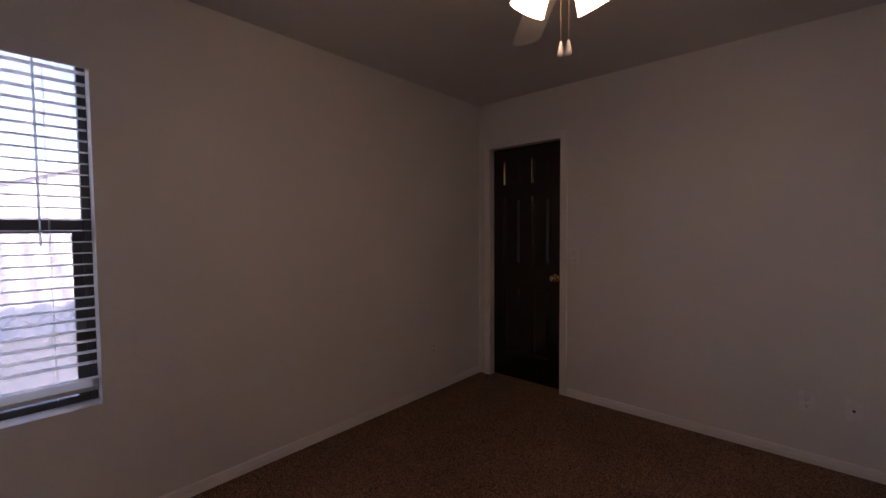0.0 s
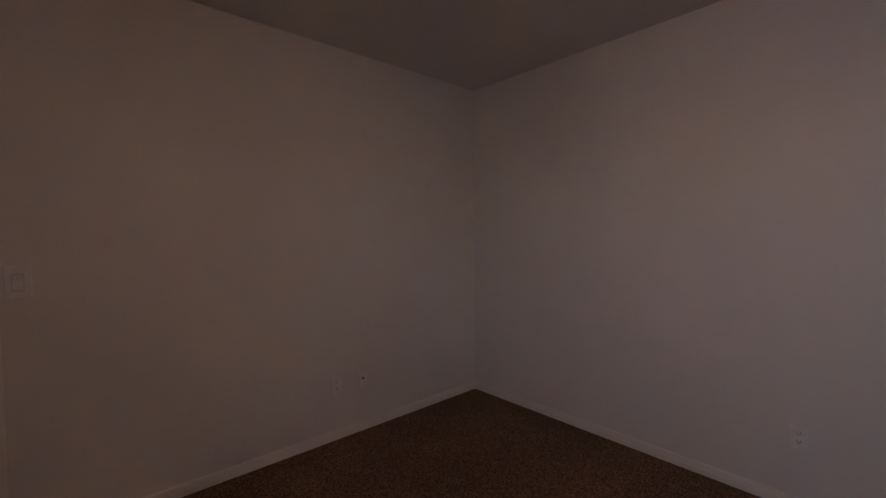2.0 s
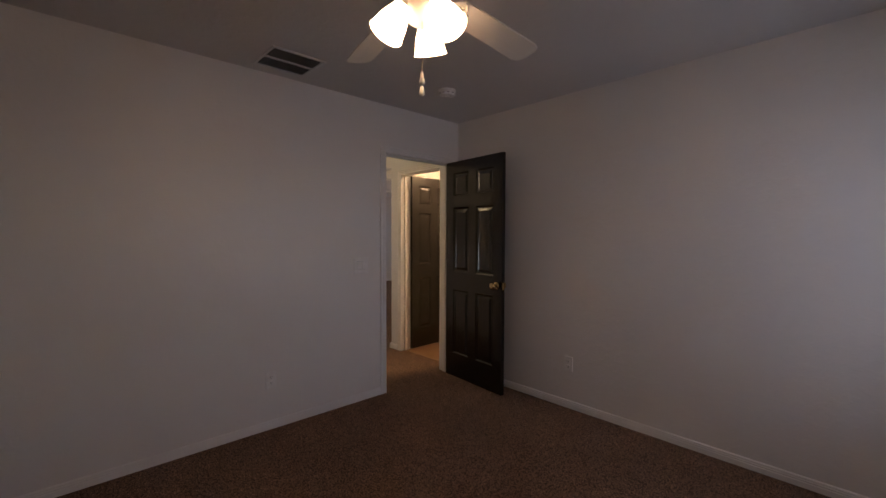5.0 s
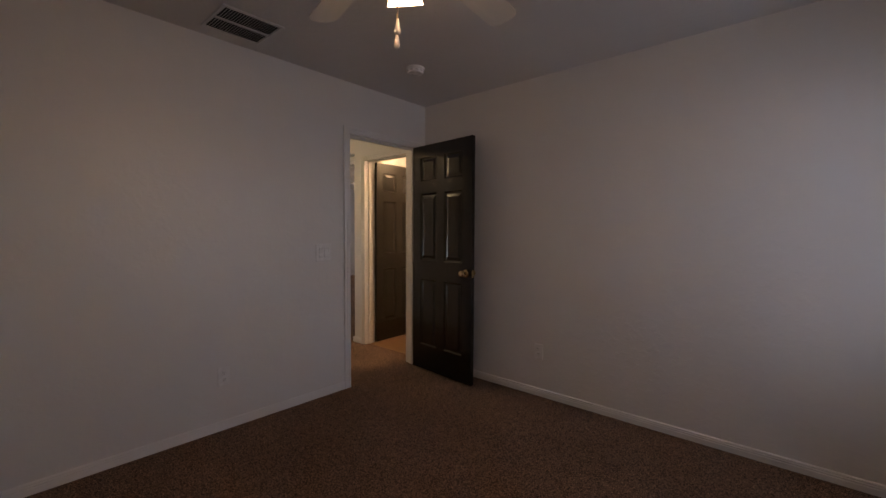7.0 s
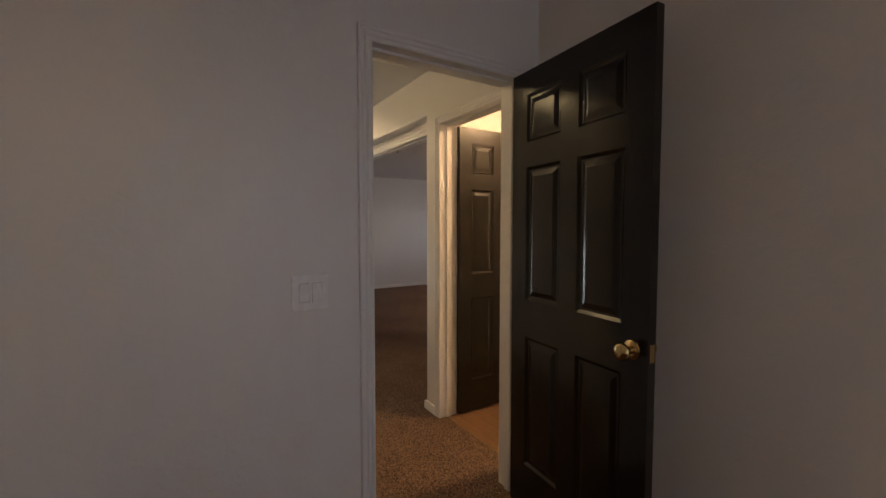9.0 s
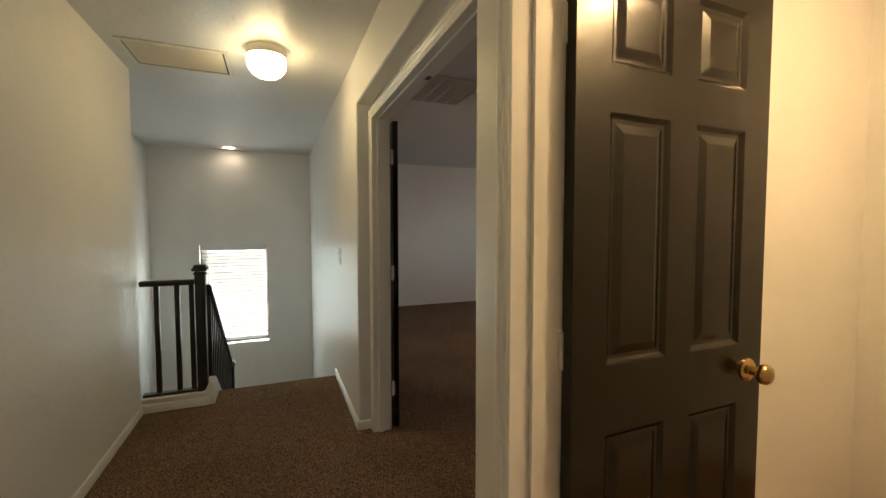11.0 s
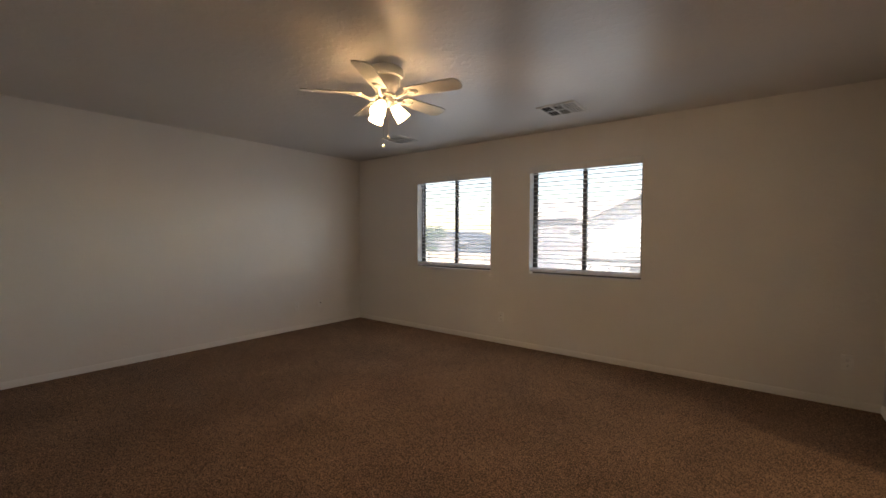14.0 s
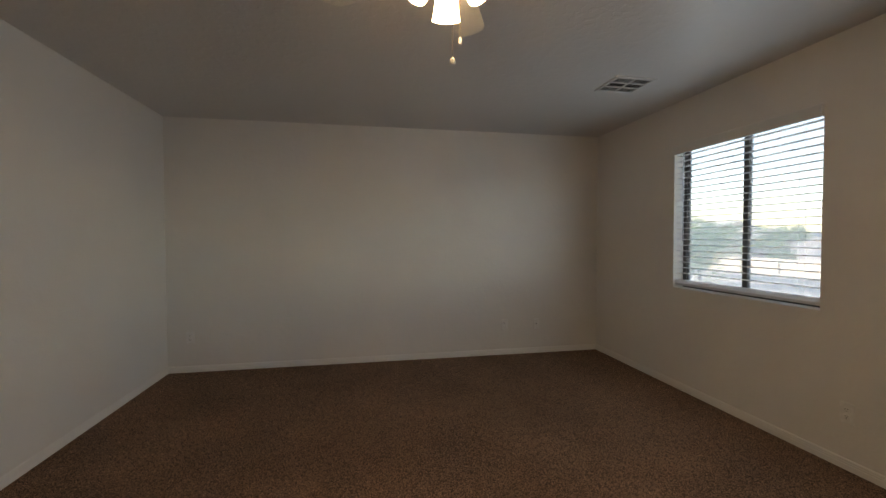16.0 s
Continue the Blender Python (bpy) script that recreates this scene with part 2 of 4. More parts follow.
def thing(name, m, label, category, group="", kind=""):
    ob = new(name)
    ob.empty_display_size = 0.1
    ob.matrix_world = m
    return tagged(ob, label, category, group, kind)


def structure(name, bm, material, label, category, smooth=False):
    return tagged(new(name, mesh_of(name, bm, material, smooth)), label, category, "", "structure")


def add_box(bm, x0, x1, y0, y1, z0, z1, bevel=0.0, seg=1):
    r = bmesh.ops.create_cube(bm, size=1, matrix=Matrix.Translation(((x0 + x1) / 2, (y0 + y1) / 2, (z0 + z1) / 2)) @ Matrix.Diagonal((abs(x1 - x0), abs(y1 - y0), abs(z1 - z0), 1)))
    if bevel:
        edges = list({e for v in r["verts"] for e in v.link_edges})
        bmesh.ops.bevel(bm, geom=edges, offset=bevel, segments=seg, affect="EDGES", profile=0.5)
    return bm


def box(*a, **k):
    return add_box(bmesh.new(), *a, **k)


def lathe(bm, profile, seg=32, m=Matrix(), close=False):
    """Turn a list of (radius, height) about z."""
    rings = []
    for r, z in profile:
        if r < 1e-6:
            rings.append([bm.verts.new(m @ Vector((0, 0, z)))])
        else:
            rings.append([bm.verts.new(m @ Vector((r * math.cos(2 * math.pi * i / seg), r * math.sin(2 * math.pi * i / seg), z))) for i in range(seg)])
    for a, b in zip(rings, rings[1:]):
        for i in range(seg):
            j = (i + 1) % seg
            if len(a) == 1 and len(b) == 1:
                continue
            if len(a) == 1:
                bm.faces.new((a[0], b[i], b[j]))
            elif len(b) == 1:
                bm.faces.new((a[i], a[j], b[0]))
            else:
                bm.faces.new((a[i], a[j], b[j], b[i]))
    bmesh.ops.recalc_face_normals(bm, faces=bm.faces)
    return bm


def tube(bm, points, radius, seg=8):
    """A round bar along points; radius may be one number or one per point."""
    pts = [Vector(p) for p in points]
    rad = radius if isinstance(radius, (list, tuple)) else [radius] * len(pts)
    rings = []
    for i, p in enumerate(pts):
        d = (pts[min(i + 1, len(pts) - 1)] - pts[max(i - 1, 0)]).normalized()
        q = d.to_track_quat("Z", "Y")
        rings.append([bm.verts.new(p + q @ Vector((rad[i] * math.cos(2 * math.pi * k / seg), rad[i] * math.sin(2 * math.pi * k / seg), 0))) for k in range(seg)])
    for a, b in zip(rings, rings[1:]):
        for k in range(seg):
            bm.faces.new((a[k], a[(k + 1) % seg], b[(k + 1) % seg], b[k]))
    bm.faces.new(rings[0][::-1])
    bm.faces.new(rings[-1])
    bmesh.ops.recalc_face_normals(bm, faces=bm.faces)
    return bm


def wall_mesh(axis, a0, a1, p0, p1, z0, z1, holes=()):
    """A wall along x or y, from a0 to a1, p0 to p1 thick, with holes (a, b, z, z) right through it."""
    bm = bmesh.new()
    cuts = sorted({a0, a1, *(v for h in holes for v in h[:2])})
    rows = sorted({z0, z1, *(v for h in holes for v in h[2:])})

    def solid(i, j):
        if not (0 <= i < len(cuts) - 1 and 0 <= j < len(rows) - 1):
            return False
        ca, cz = (cuts[i] + cuts[i + 1]) / 2, (rows[j] + rows[j + 1]) / 2
        return not any(h[0] < ca < h[1] and h[2] < cz < h[3] for h in holes)

    verts = {}

    def v(a, p, z):
        key = (round(a, 5), round(p, 5), round(z, 5))
        if key not in verts:
            verts[key] = bm.verts.new((a, p, z) if axis == "x" else (p, a, z))
        return verts[key]

    for i in range(len(cuts) - 1):
        for j in range(len(rows) - 1):
            if not solid(i, j):
                continue
            a, b, c, d = cuts[i], cuts[i + 1], rows[j], rows[j + 1]
            for p in (p0, p1):
                bm.faces.new((v(a, p, c), v(b, p, c), v(b, p, d), v(a, p, d)))
            if not solid(i - 1, j):
                bm.faces.new((v(a, p0, c), v(a, p1, c), v(a, p1, d), v(a, p0, d)))
            if not solid(i + 1, j):
                bm.faces.new((v(b, p0, c), v(b, p1, c), v(b, p1, d), v(b, p0, d)))
            if not solid(i, j - 1):
                bm.faces.new((v(a, p0, c), v(b, p0, c), v(b, p1, c), v(a, p1, c)))
            if not solid(i, j + 1):
                bm.faces.new((v(a, p0, d), v(b, p0, d), v(b, p1, d), v(a, p1, d)))
    bmesh.ops.recalc_face_normals(bm, faces=bm.faces)
    return bm


def round_edges(bm, test, radius, seg=8):
    bm.edges.ensure_lookup_table()
    edges = [e for e in bm.edges if len(e.link_faces) == 2 and e.calc_face_angle(0) > 0.5 and test((e.verts[0].co + e.verts[1].co) / 2, (e.verts[1].co - e.verts[0].co).normalized())]
    bmesh.ops.bevel(bm, geom=edges, offset=radius, segments=seg, affect="EDGES", profile=0.5)
    return bm


def extruded(p0, p1, out, profile):
    """A moulding from p0 to p1 on the floor line; profile: (proud, height) points; out: the direction away from the wall."""
    bm = bmesh.new()
    p0, p1, out = Vector(p0), Vector(p1), Vector(out)
    ends = [[bm.verts.new(p + out * d + Vector((0, 0, z))) for d, z in profile] for p in (p0, p1)]
    n = len(profile)
    for i in range(n):
        j = (i + 1) % n
        bm.faces.new((ends[0][i], ends[0][j], ends[1][j], ends[1][i]))
    bm.faces.new(ends[0])
    bm.faces.new(ends[1])
    bmesh.ops.recalc_face_normals(bm, faces=bm.faces)
    return bm


BASE = [(0, 0.0), (0.013, 0.0), (0.013, 0.030), (0.010, 0.033), (0.013, 0.036), (0.013, 0.043), (0.010, 0.046), (0.011, 0.052), (0.007, 0.058), (0, 0.059)]
CASING = [(0.0, 0.0), (0.0, 0.010), (0.006, 0.013), (0.012, 0.013), (0.015, 0.009), (0.021, 0.009), (0.024, 0.013), (0.031, 0.015), (0.034, 0.011), (0.040, 0.011), (0.043, 0.016), (0.050, 0.018), (0.058, 0.016), (0.058, 0.0)]


def skirting(p0, p1, out):
    return structure("baseboard", extruded((*p0, 0), (*p1, 0), (*out, 0), BASE), TRIM, "white painted wooden baseboard with reeded lines along the carpet", "baseboard")


def casing_mesh(axis, a0, a1, top, face, out):
    """Mitred moulding round a door opening a0..a1 wide, on the wall face, proud in the direction out (+1 or -1)."""
    bm = bmesh.new()
    rings = []
    for s, t in (((-1, 0), 0), ((-1, 1), 1), ((1, 1), 1), ((1, 0), 0)):
        ring = []
        for u, d in CASING:
            a = (a0 - u) if s[0] < 0 else (a1 + u)
            z = top + u if t else 0.0
            p = face + out * d
            ring.append(bm.verts.new((a, p, z) if axis == "x" else (p, a, z)))
        rings.append(ring)
    n = len(CASING)
    for r0, r1 in zip(rings, rings[1:]):
        for i in range(n):
            j = (i + 1) % n
            bm.faces.new((r0[i], r0[j], r1[j], r1[i]))
    bm.faces.new(rings[0])
    bm.faces.new(rings[-1])
    bmesh.ops.recalc_face_normals(bm, faces=bm.faces)
    return bm


def jamb_mesh(axis, a0, a1, top, p0, p1, stop):
    """The lining of a door opening, 18 mm thick, with a stop strip at the depth stop."""
    bm = bmesh.new()
    t = 0.018

    def b(u0, u1, q0, q1, z0, z1):
        if axis == "x":
            add_box(bm, u0, u1, q0, q1, z0, z1)
        else:
            add_box(bm, q0, q1, u0, u1, z0, z1)
    b(a0 - t, a0, p0, p1, 0, top + t)
    b(a1, a1 + t, p0, p1, 0, top + t)
    b(a0, a1, p0, p1, top, top + t)
    s0, s1 = stop - 0.017, stop + 0.017
    b(a0, a0 + 0.011, s0, s1, 0, top)
    b(a1 - 0.011, a1, s0, s1, 0, top)
    b(a0 + 0.011, a1 - 0.011, s0, s1, top - 0.011, top)
    return bm


# ---------------------------------------------------------------- six-panel doors
def panel_mesh(w, h, t):
    """One raised panel, seen from both faces of a leaf t thick, centred on its middle, in the x-z plane."""
    bm = bmesh.new()
    for side in (-1, 1):
        loops = []
        for inset, depth in ((0.0, 0.0), (0.006, -0.004), (0.013, -0.009), (0.022, -0.009), (0.045, -0.002)):
            x, z, y = w / 2 - inset, h / 2 - inset, side * (t / 2 + depth)
            loops.append([bm.verts.new(c) for c in ((-x, y, -z), (x, y, -z), (x, y, z), (-x, y, z))])
        for a, b in zip(loops, loops[1:]):
            for i in range(4):
                j = (i + 1) % 4
                bm.faces.new((a[i], a[j], b[j], b[i]) if side < 0 else (a[j], a[i], b[i], b[j]))
        bm.faces.new(loops[-1] if side < 0 else loops[-1][::-1])
    return bm


def knob_mesh():
    bm = lathe(bmesh.new(), [(0, 0), (0.033, 0), (0.033, 0.004), (0.028, 0.009), (0.013, 0.011), (0.011, 0.026), (0.014, 0.031), (0.024, 0.036), (0.029, 0.045), (0.029, 0.053), (0.023, 0.061), (0.010, 0.065), (0, 0.066)], 28)
    return bm


def hinge_mesh():
    bm = bmesh.new()
    lathe(bm, [(0, -0.049), (0.0045, -0.049), (0.0075, -0.045), (0.0075, -0.018), (0.0068, -0.0175), (0.0075, -0.017), (0.0075, 0.017), (0.0068, 0.0175), (0.0075, 0.018), (0.0075, 0.045), (0.0045, 0.049), (0, 0.049)], 12)
    add_box(bm, -0.0008, 0.0012, -0.012, 0.0, -0.045, 0.045)
    return bm


def door_leaf(parent, w, m, knob_sides=(-1, 1), hinge_side=1, height=2.031, knob=True, hinges=True):
    """A leaf hinged at its own origin, reaching to +x, its faces at y = 0 and hinge_side * -35 mm."""
    t = 0.035
    y0 = -hinge_side * t / 2
    stile, gap = 0.105, 0.095
    pw = (w - 2 * stile - gap) / 2
    xs = [(stile, stile + pw), (w - stile - pw, w - stile)]
    zs = [(0.235, 0.835), (1.005, 1.605), (1.715, height - 0.105)]
    holes = [(a, b, c, d) for a, b in xs for c, d in zs]
    bm = wall_mesh("x", 0.002, w, y0 - t / 2, y0 + t / 2, 0.012, height, holes)
    leaf = part("leaf", bm, DOOR, parent, "dark espresso six-panel door leaf", m=m)
    made = {}
    for a, b in xs:
        for c, d in zs:
            key = (round(b - a, 4), round(d - c, 4))
            if key not in made:
                made[key] = mesh_of("panel", panel_mesh(b - a, d - c, t), DOOR)
            share("panel", made[key], leaf, pose((a + b) / 2, y0, (c + d) / 2))
    if knob:
        km = mesh_of("knob", knob_mesh(), BRASS, True)
        for s in knob_sides:
            k = share("knob", km, leaf, pose(w - 0.062, y0 + s * t / 2, 0.925, -90 * s))
            tagged(k, "polished brass door knob")
        part("latch_plate", box(w, w + 0.0015, y0 - 0.012, y0 + 0.012, 0.895, 0.955, bevel=0.0005), BRASS, leaf, "brass latch plate")
    if hinges:
        hm = mesh_of("hinge", hinge_mesh(), STEEL)
        for z in (0.275, 1.045, 1.80):
            h = share("hinge", hm, leaf, pose(0.0, hinge_side * 0.006, z) @ Matrix.Diagonal((1, hinge_side, 1, 1)))
            tagged(h, "painted butt hinge")
    return leaf


# ---------------------------------------------------------------- the plan, in metres
CEILING = 2.44
WX, EX, NY, SY = -2.145, 1.395, 3.21, -0.683        # small bedroom
HN, HX = 0.730, 5.03                                # hall: north wall, and its end at the stairs
STX, STN = 8.05, 1.36                              # stairwell: far wall and north wall
MW, ME, MN, MS = 2.63, 8.352, -0.872, -5.360       # large bedroom
NICHE0, NICHE1, NICHE_Y, NICHE_TOP = 2.505, 4.213, -0.775, 2.135
D1 = (-0.560, 0.185)                               # small bedroom door, along y
D2 = (1.595, 2.305)                                # bathroom door, along x
D3 = (2.610, 4.135)                                # double door, along x
DC = (-2.020, -1.345)                              # closet door, along x
DOOR_TOP = 2.035
OPEN_Y0, OPEN_Y1, OPEN_TOP = -4.17, -2.95, 2.09    # opening to the en-suite
B1WIN = (-0.44, 0.480, 0.574, 2.075)               # y, y, z, z
W1 = (5.974, 7.150, 0.862, 2.070)                  # x, x, z, z
W2 = (4.282, 5.460, 0.862, 2.070)
SWIN = (-0.075, 0.790, -0.300, 1.115)              # y, y, z, z
J = 0.018

wall_label = "off-white painted drywall with a trowelled relief"


def wall(name, bm):
    return structure(name, bm, WALL, wall_label, "wall", True)


wall("wall_bedroom_west", wall_mesh("y", SY - 0.12, NY + 0.12, WX - 0.15, WX, -0.3, CEILING, [B1WIN]))
wall("wall_bedroom_north", wall_mesh("x", WX, EX, NY, NY + 0.12, -0.3, CEILING, [(DC[0] - J, DC[1] + J, -0.3, DOOR_TOP + J)]))
# Unseen closet shell, added so no sky light leaks in behind the door.
wall("wall_closet_back", wall_mesh("x", WX - 0.15, EX, NY + 0.62, NY + 0.74, -0.3, CEILING))
wall("wall_closet_side", wall_mesh("y", NY + 0.12, NY + 0.62, WX - 0.15, WX - 0.03, -0.3, CEILING))
wall("wall_closet_end", wall_mesh("y", NY + 0.12, NY + 0.62, 0.4, 0.52, -0.3, CEILING))
wall("wall_bedroom_east", wall_mesh("y", SY, NY + 0.12, EX, EX + 0.12, -0.3, CEILING, [(D1[0] - J, D1[1] + J, -0.3, DOOR_TOP + J)]))
bm = wall_mesh("x", WX, STX + 0.15, NICHE_Y, SY, -0.3, CEILING, [(D2[0] - J, D2[1] + J, -0.3, DOOR_TOP + J), (NICHE0, NICHE1, -0.3, NICHE_TOP)])
round_edges(bm, lambda c, d: abs(c.y - SY) < 1e-3 and (abs(d.z) > 0.9 and min(abs(c.x - NICHE0), abs(c.x - NICHE1)) < 1e-3 or abs(d.x) > 0.9 and abs(c.z - NICHE_TOP) < 1e-3 and NICHE0 < c.x < NICHE1), 0.014)
wall("wall_hall_south", bm)
wall("wall_bath_north", wall_mesh("x", WX, MW - 0.12, SY - 0.12, NICHE_Y, -0.3, CEILING, [(D2[0] - J, D2[1] + J, -0.3, DOOR_TOP + J)]))
wall("wall_master_north", wall_mesh("x", MW - 0.12, ME + 0.15, MN, NICHE_Y, -0.3, CEILING, [(D3[0] - J, D3[1] + J, -0.3, DOOR_TOP + J)]))
wall("wall_stair_south", wall_mesh("x", 4.9, STX + 0.15, MN, SY, -3.0, -0.3))
wall("wall_hall_north", wall_mesh("x", EX + 0.12, HX, HN, HN + 0.12, -0.3, CEILING))
wall("wall_hall_end", wall_mesh("y", HN + 0.12, STN, HX - 0.12, HX, -3.0, CEILING))
wall("wall_stair_north", wall_mesh("x", HX - 0.12, STX + 0.15, STN, STN + 0.12, -3.0, CEILING))
wall("wall_stair_east", wall_mesh("y", SY, STN, STX, STX + 0.15, -3.0, CEILING, [SWIN]))
bm = wall_mesh("y", MS, MN, MW - 0.12, MW, -0.3, CEILING, [(OPEN_Y0, OPEN_Y1, -0.3, OPEN_TOP)])
round_edges(bm, lambda c, d: abs(c.x - MW) < 1e-3 and abs(c.y - OPEN_Y0) < 1e-3 and abs(d.z) > 0.9, 0.014)
wall("wall_master_west", bm)
wall("wall_master_south", wall_mesh("x", 0.8, ME + 0.15, MS - 0.16, MS, -0.3, CEILING, [W1, W2]))
wall("wall_master_east", wall_mesh("y", MS, MN, ME, ME + 0.15, -0.3, CEILING))
wall("wall_bath_west", wall_mesh("y", -2.72, SY - 0.12, 1.28, 1.40, -0.3, CEILING))
wall("wall_bath_south", wall_mesh("x", 0.8, MW - 0.12, -2.72, -2.60, -0.3, CEILING))
wall("wall_ensuite_west", wall_mesh("y", MS, -2.72, 0.68, 0.80, -0.3, CEILING))
wall("wall_under_landing", wall_mesh("y", SY, HN, 4.93, HX, -3.0, -0.3))


def floor_box(name, x0, x1, y0, y1, material, label, z1=0.0):
    return structure(name, box(x0, x1, y0, y1, -0.3, z1), material, label, "floor")


carpet_label = "mottled brown cut-pile carpet"
floor_box("floor_bedroom", WX, EX, SY, NY, CARPET, carpet_label)
floor_box("floor_closet", WX, 0.4, NY + 0.12, NY + 0.62, CARPET, carpet_label)
floor_box("floor_closet_threshold", DC[0] - J, DC[1] + J, NY, NY + 0.12, CARPET, carpet_label)
floor_box("floor_bedroom_threshold", EX, EX + 0.12, D1[0] - J, D1[1] + J, CARPET, carpet_label)
floor_box("floor_hall", EX + 0.12, HX, SY, HN, CARPET, carpet_label)
bm = box(HX, 5.335, SY, 0.265, -0.3, 0.0)
round_edges(bm, lambda c, d: abs(c.x - 5.335) < 1e-3 and abs(c.z) < 1e-3, 0.02)
structure("floor_stair_top", bm, CARPET, "mottled brown carpet wrapped over the top stair nosing", "floor")
floor_box("floor_niche", NICHE0, NICHE1, NICHE_Y, SY, CARPET, carpet_label)
floor_box("floor_double_door", D3[0] - J, D3[1] + J, MN, NICHE_Y, CARPET, carpet_label)
floor_box("floor_master", MW, ME, MS, MN, CARPET, carpet_label)
floor_box("floor_bath", 1.40, MW - 0.12, -2.60, SY - 0.12, WOODF, "warm oak-look vinyl floor")
floor_box("floor_bath_threshold", D2[0] - J, D2[1] + J, SY - 0.12, SY - 0.05, WOODF, "warm oak-look vinyl floor")
floor_box("floor_bath_carpet_edge", D2[0] - J, D2[1] + J, SY - 0.05, SY, CARPET, carpet_label)
floor_box("floor_ensuite", 0.80, MW - 0.12, MS, -2.72, WOODF, "warm oak-look vinyl floor")
floor_box("floor_ensuite_threshold", MW - 0.12, MW, OPEN_Y0, OPEN_Y1, WOODF, "warm oak-look vinyl floor")


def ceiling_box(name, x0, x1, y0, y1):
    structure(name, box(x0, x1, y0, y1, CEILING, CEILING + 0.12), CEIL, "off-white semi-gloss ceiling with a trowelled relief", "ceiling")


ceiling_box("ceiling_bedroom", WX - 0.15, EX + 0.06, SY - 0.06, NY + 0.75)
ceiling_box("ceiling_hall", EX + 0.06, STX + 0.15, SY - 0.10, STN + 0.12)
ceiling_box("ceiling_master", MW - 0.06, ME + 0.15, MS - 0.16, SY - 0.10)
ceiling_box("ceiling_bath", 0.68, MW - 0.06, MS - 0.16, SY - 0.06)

# baseboards
skirting((WX, SY), (WX, NY), (1, 0))
skirting((DC[1] + J + 0.045, NY), (EX, NY), (0, -1))
skirting((EX, D1[1] + 0.058), (EX, NY), (-1, 0))
skirting((WX, SY), (EX, SY), (0, 1))
skirting((D2[1] + 0.060, SY), (NICHE0 + 0.004, SY), (0, 1))
skirting((NICHE0, SY + 0.013), (NICHE0, NICHE_Y), (1, 0))
skirting((NICHE1, SY + 0.013), (NICHE1, NICHE_Y), (-1, 0))
skirting((NICHE1 - 0.004, SY), (5.335, SY), (0, 1))
skirting((EX + 0.12, HN), (HX + 0.02, HN), (0, -1))
skirting((EX + 0.12, D1[1] + 0.058), (EX + 0.12, HN), (1, 0))
skirting((MW, MS), (ME, MS), (0, 1))
skirting((ME, MS), (ME, MN), (-1, 0))
skirting((D3[1] + 0.060, MN), (ME, MN), (0, -1))
skirting((MW, MS), (MW, OPEN_Y0 + 0.004), (1, 0))
skirting((MW + 0.013, OPEN_Y0), (MW - 0.13, OPEN_Y0), (0, 1))
skirting((MW, OPEN_Y1), (MW, MN), (1, 0))
skirting((0.80, MS), (MW - 0.12, MS), (0, 1))
skirting((1.40, -2.60), (1.40, SY - 0.12), (1, 0))

# doors
door1 = thing("door_1", pose(0, 0, 0), "dark espresso six-panel bedroom door standing open against the wall", "door", kind="structure")
part("door_frame", jamb_mesh("y", D1[0], D1[1], DOOR_TOP, EX, EX + 0.12, EX + 0.055), TRIM, door1, "white painted door jamb")
part("casing", casing_mesh("y", D1[0], D1[1], DOOR_TOP, EX, -1), TRIM, door1, "white moulded casing")
part("casing", casing_mesh("y", D1[0], D1[1], DOOR_TOP, EX + 0.12, 1), TRIM, door1, "white moulded casing")
part("strike_plate", box(EX + 0.012, EX + 0.040, D1[1] - 0.0015, D1[1] + 0.002, 0.89, 0.96, bevel=0.0005), BRASS, door1, "brass strike plate")
door_leaf(door1, 0.738, pose(EX - 0.008, D1[0] + 0.006, 0, 0, 0, 174.8), hinge_side=1)

door2 = thing("door_2", pose(0, 0, 0), "dark brown six-panel bathroom door standing open into the bathroom", "door", kind="structure")
part("door_frame", jamb_mesh("x", D2[0], D2[1], DOOR_TOP, SY - 0.12, SY, SY - 0.06), TRIM, door2, "white painted door jamb")
part("casing", casing_mesh("x", D2[0], D2[1], DOOR_TOP, SY, 1), TRIM, door2, "white moulded casing")
part("casing", casing_mesh("x", D2[0], D2[1], DOOR_TOP, SY - 0.12, -1), TRIM, door2, "white moulded casing")
door_leaf(door2, 0.704, pose(D2[1] - 0.004, SY - 0.128, 0, 0, 0, 271), hinge_side=1)

door3 = thing("door_3", pose(0, 0, 0), "dark espresso six-panel double doors standing open into the large bedroom", "door", kind="structure")
part("door_frame", jamb_mesh("x", D3[0], D3[1], DOOR_TOP, MN, NICHE_Y, MN + 0.055), TRIM, door3, "white painted door jamb")
part("casing", casing_mesh("x", D3[0], D3[1], DOOR_TOP, NICHE_Y, 1), TRIM, door3, "white moulded casing")
part("casing", casing_mesh("x", D3[0], D3[1], DOOR_TOP, MN, -1), TRIM, door3, "white moulded casing")
part("ball_catch", box(3.30, 3.345, MN + 0.01, MN + 0.032, DOOR_TOP - 0.0125, DOOR_TOP - 0.011), BRONZE, door3, "dark catch plate in the door head")
door_leaf(door3, 0.755, pose(D3[1] + 0.002, MN - 0.030, 0, 0, 0, -4), hinge_side=1)
door_leaf(door3, 0.755, pose(D3[0] + 0.010, MN - 0.012, 0, 0, 0, -77.6), hinge_side=-1)

door4 = thing("door_4", pose(0, 0, 0), "black-brown six-panel closet door, closed", "door", kind="structure")
part("door_frame", jamb_mesh("x", DC[0], DC[1], DOOR_TOP, NY, NY + 0.12, NY + 0.105), TRIM, door4, "white painted door jamb")
part("casing", casing_mesh("x", DC[0], DC[1], DOOR_TOP, NY, -1), TRIM, door4, "white moulded casing")
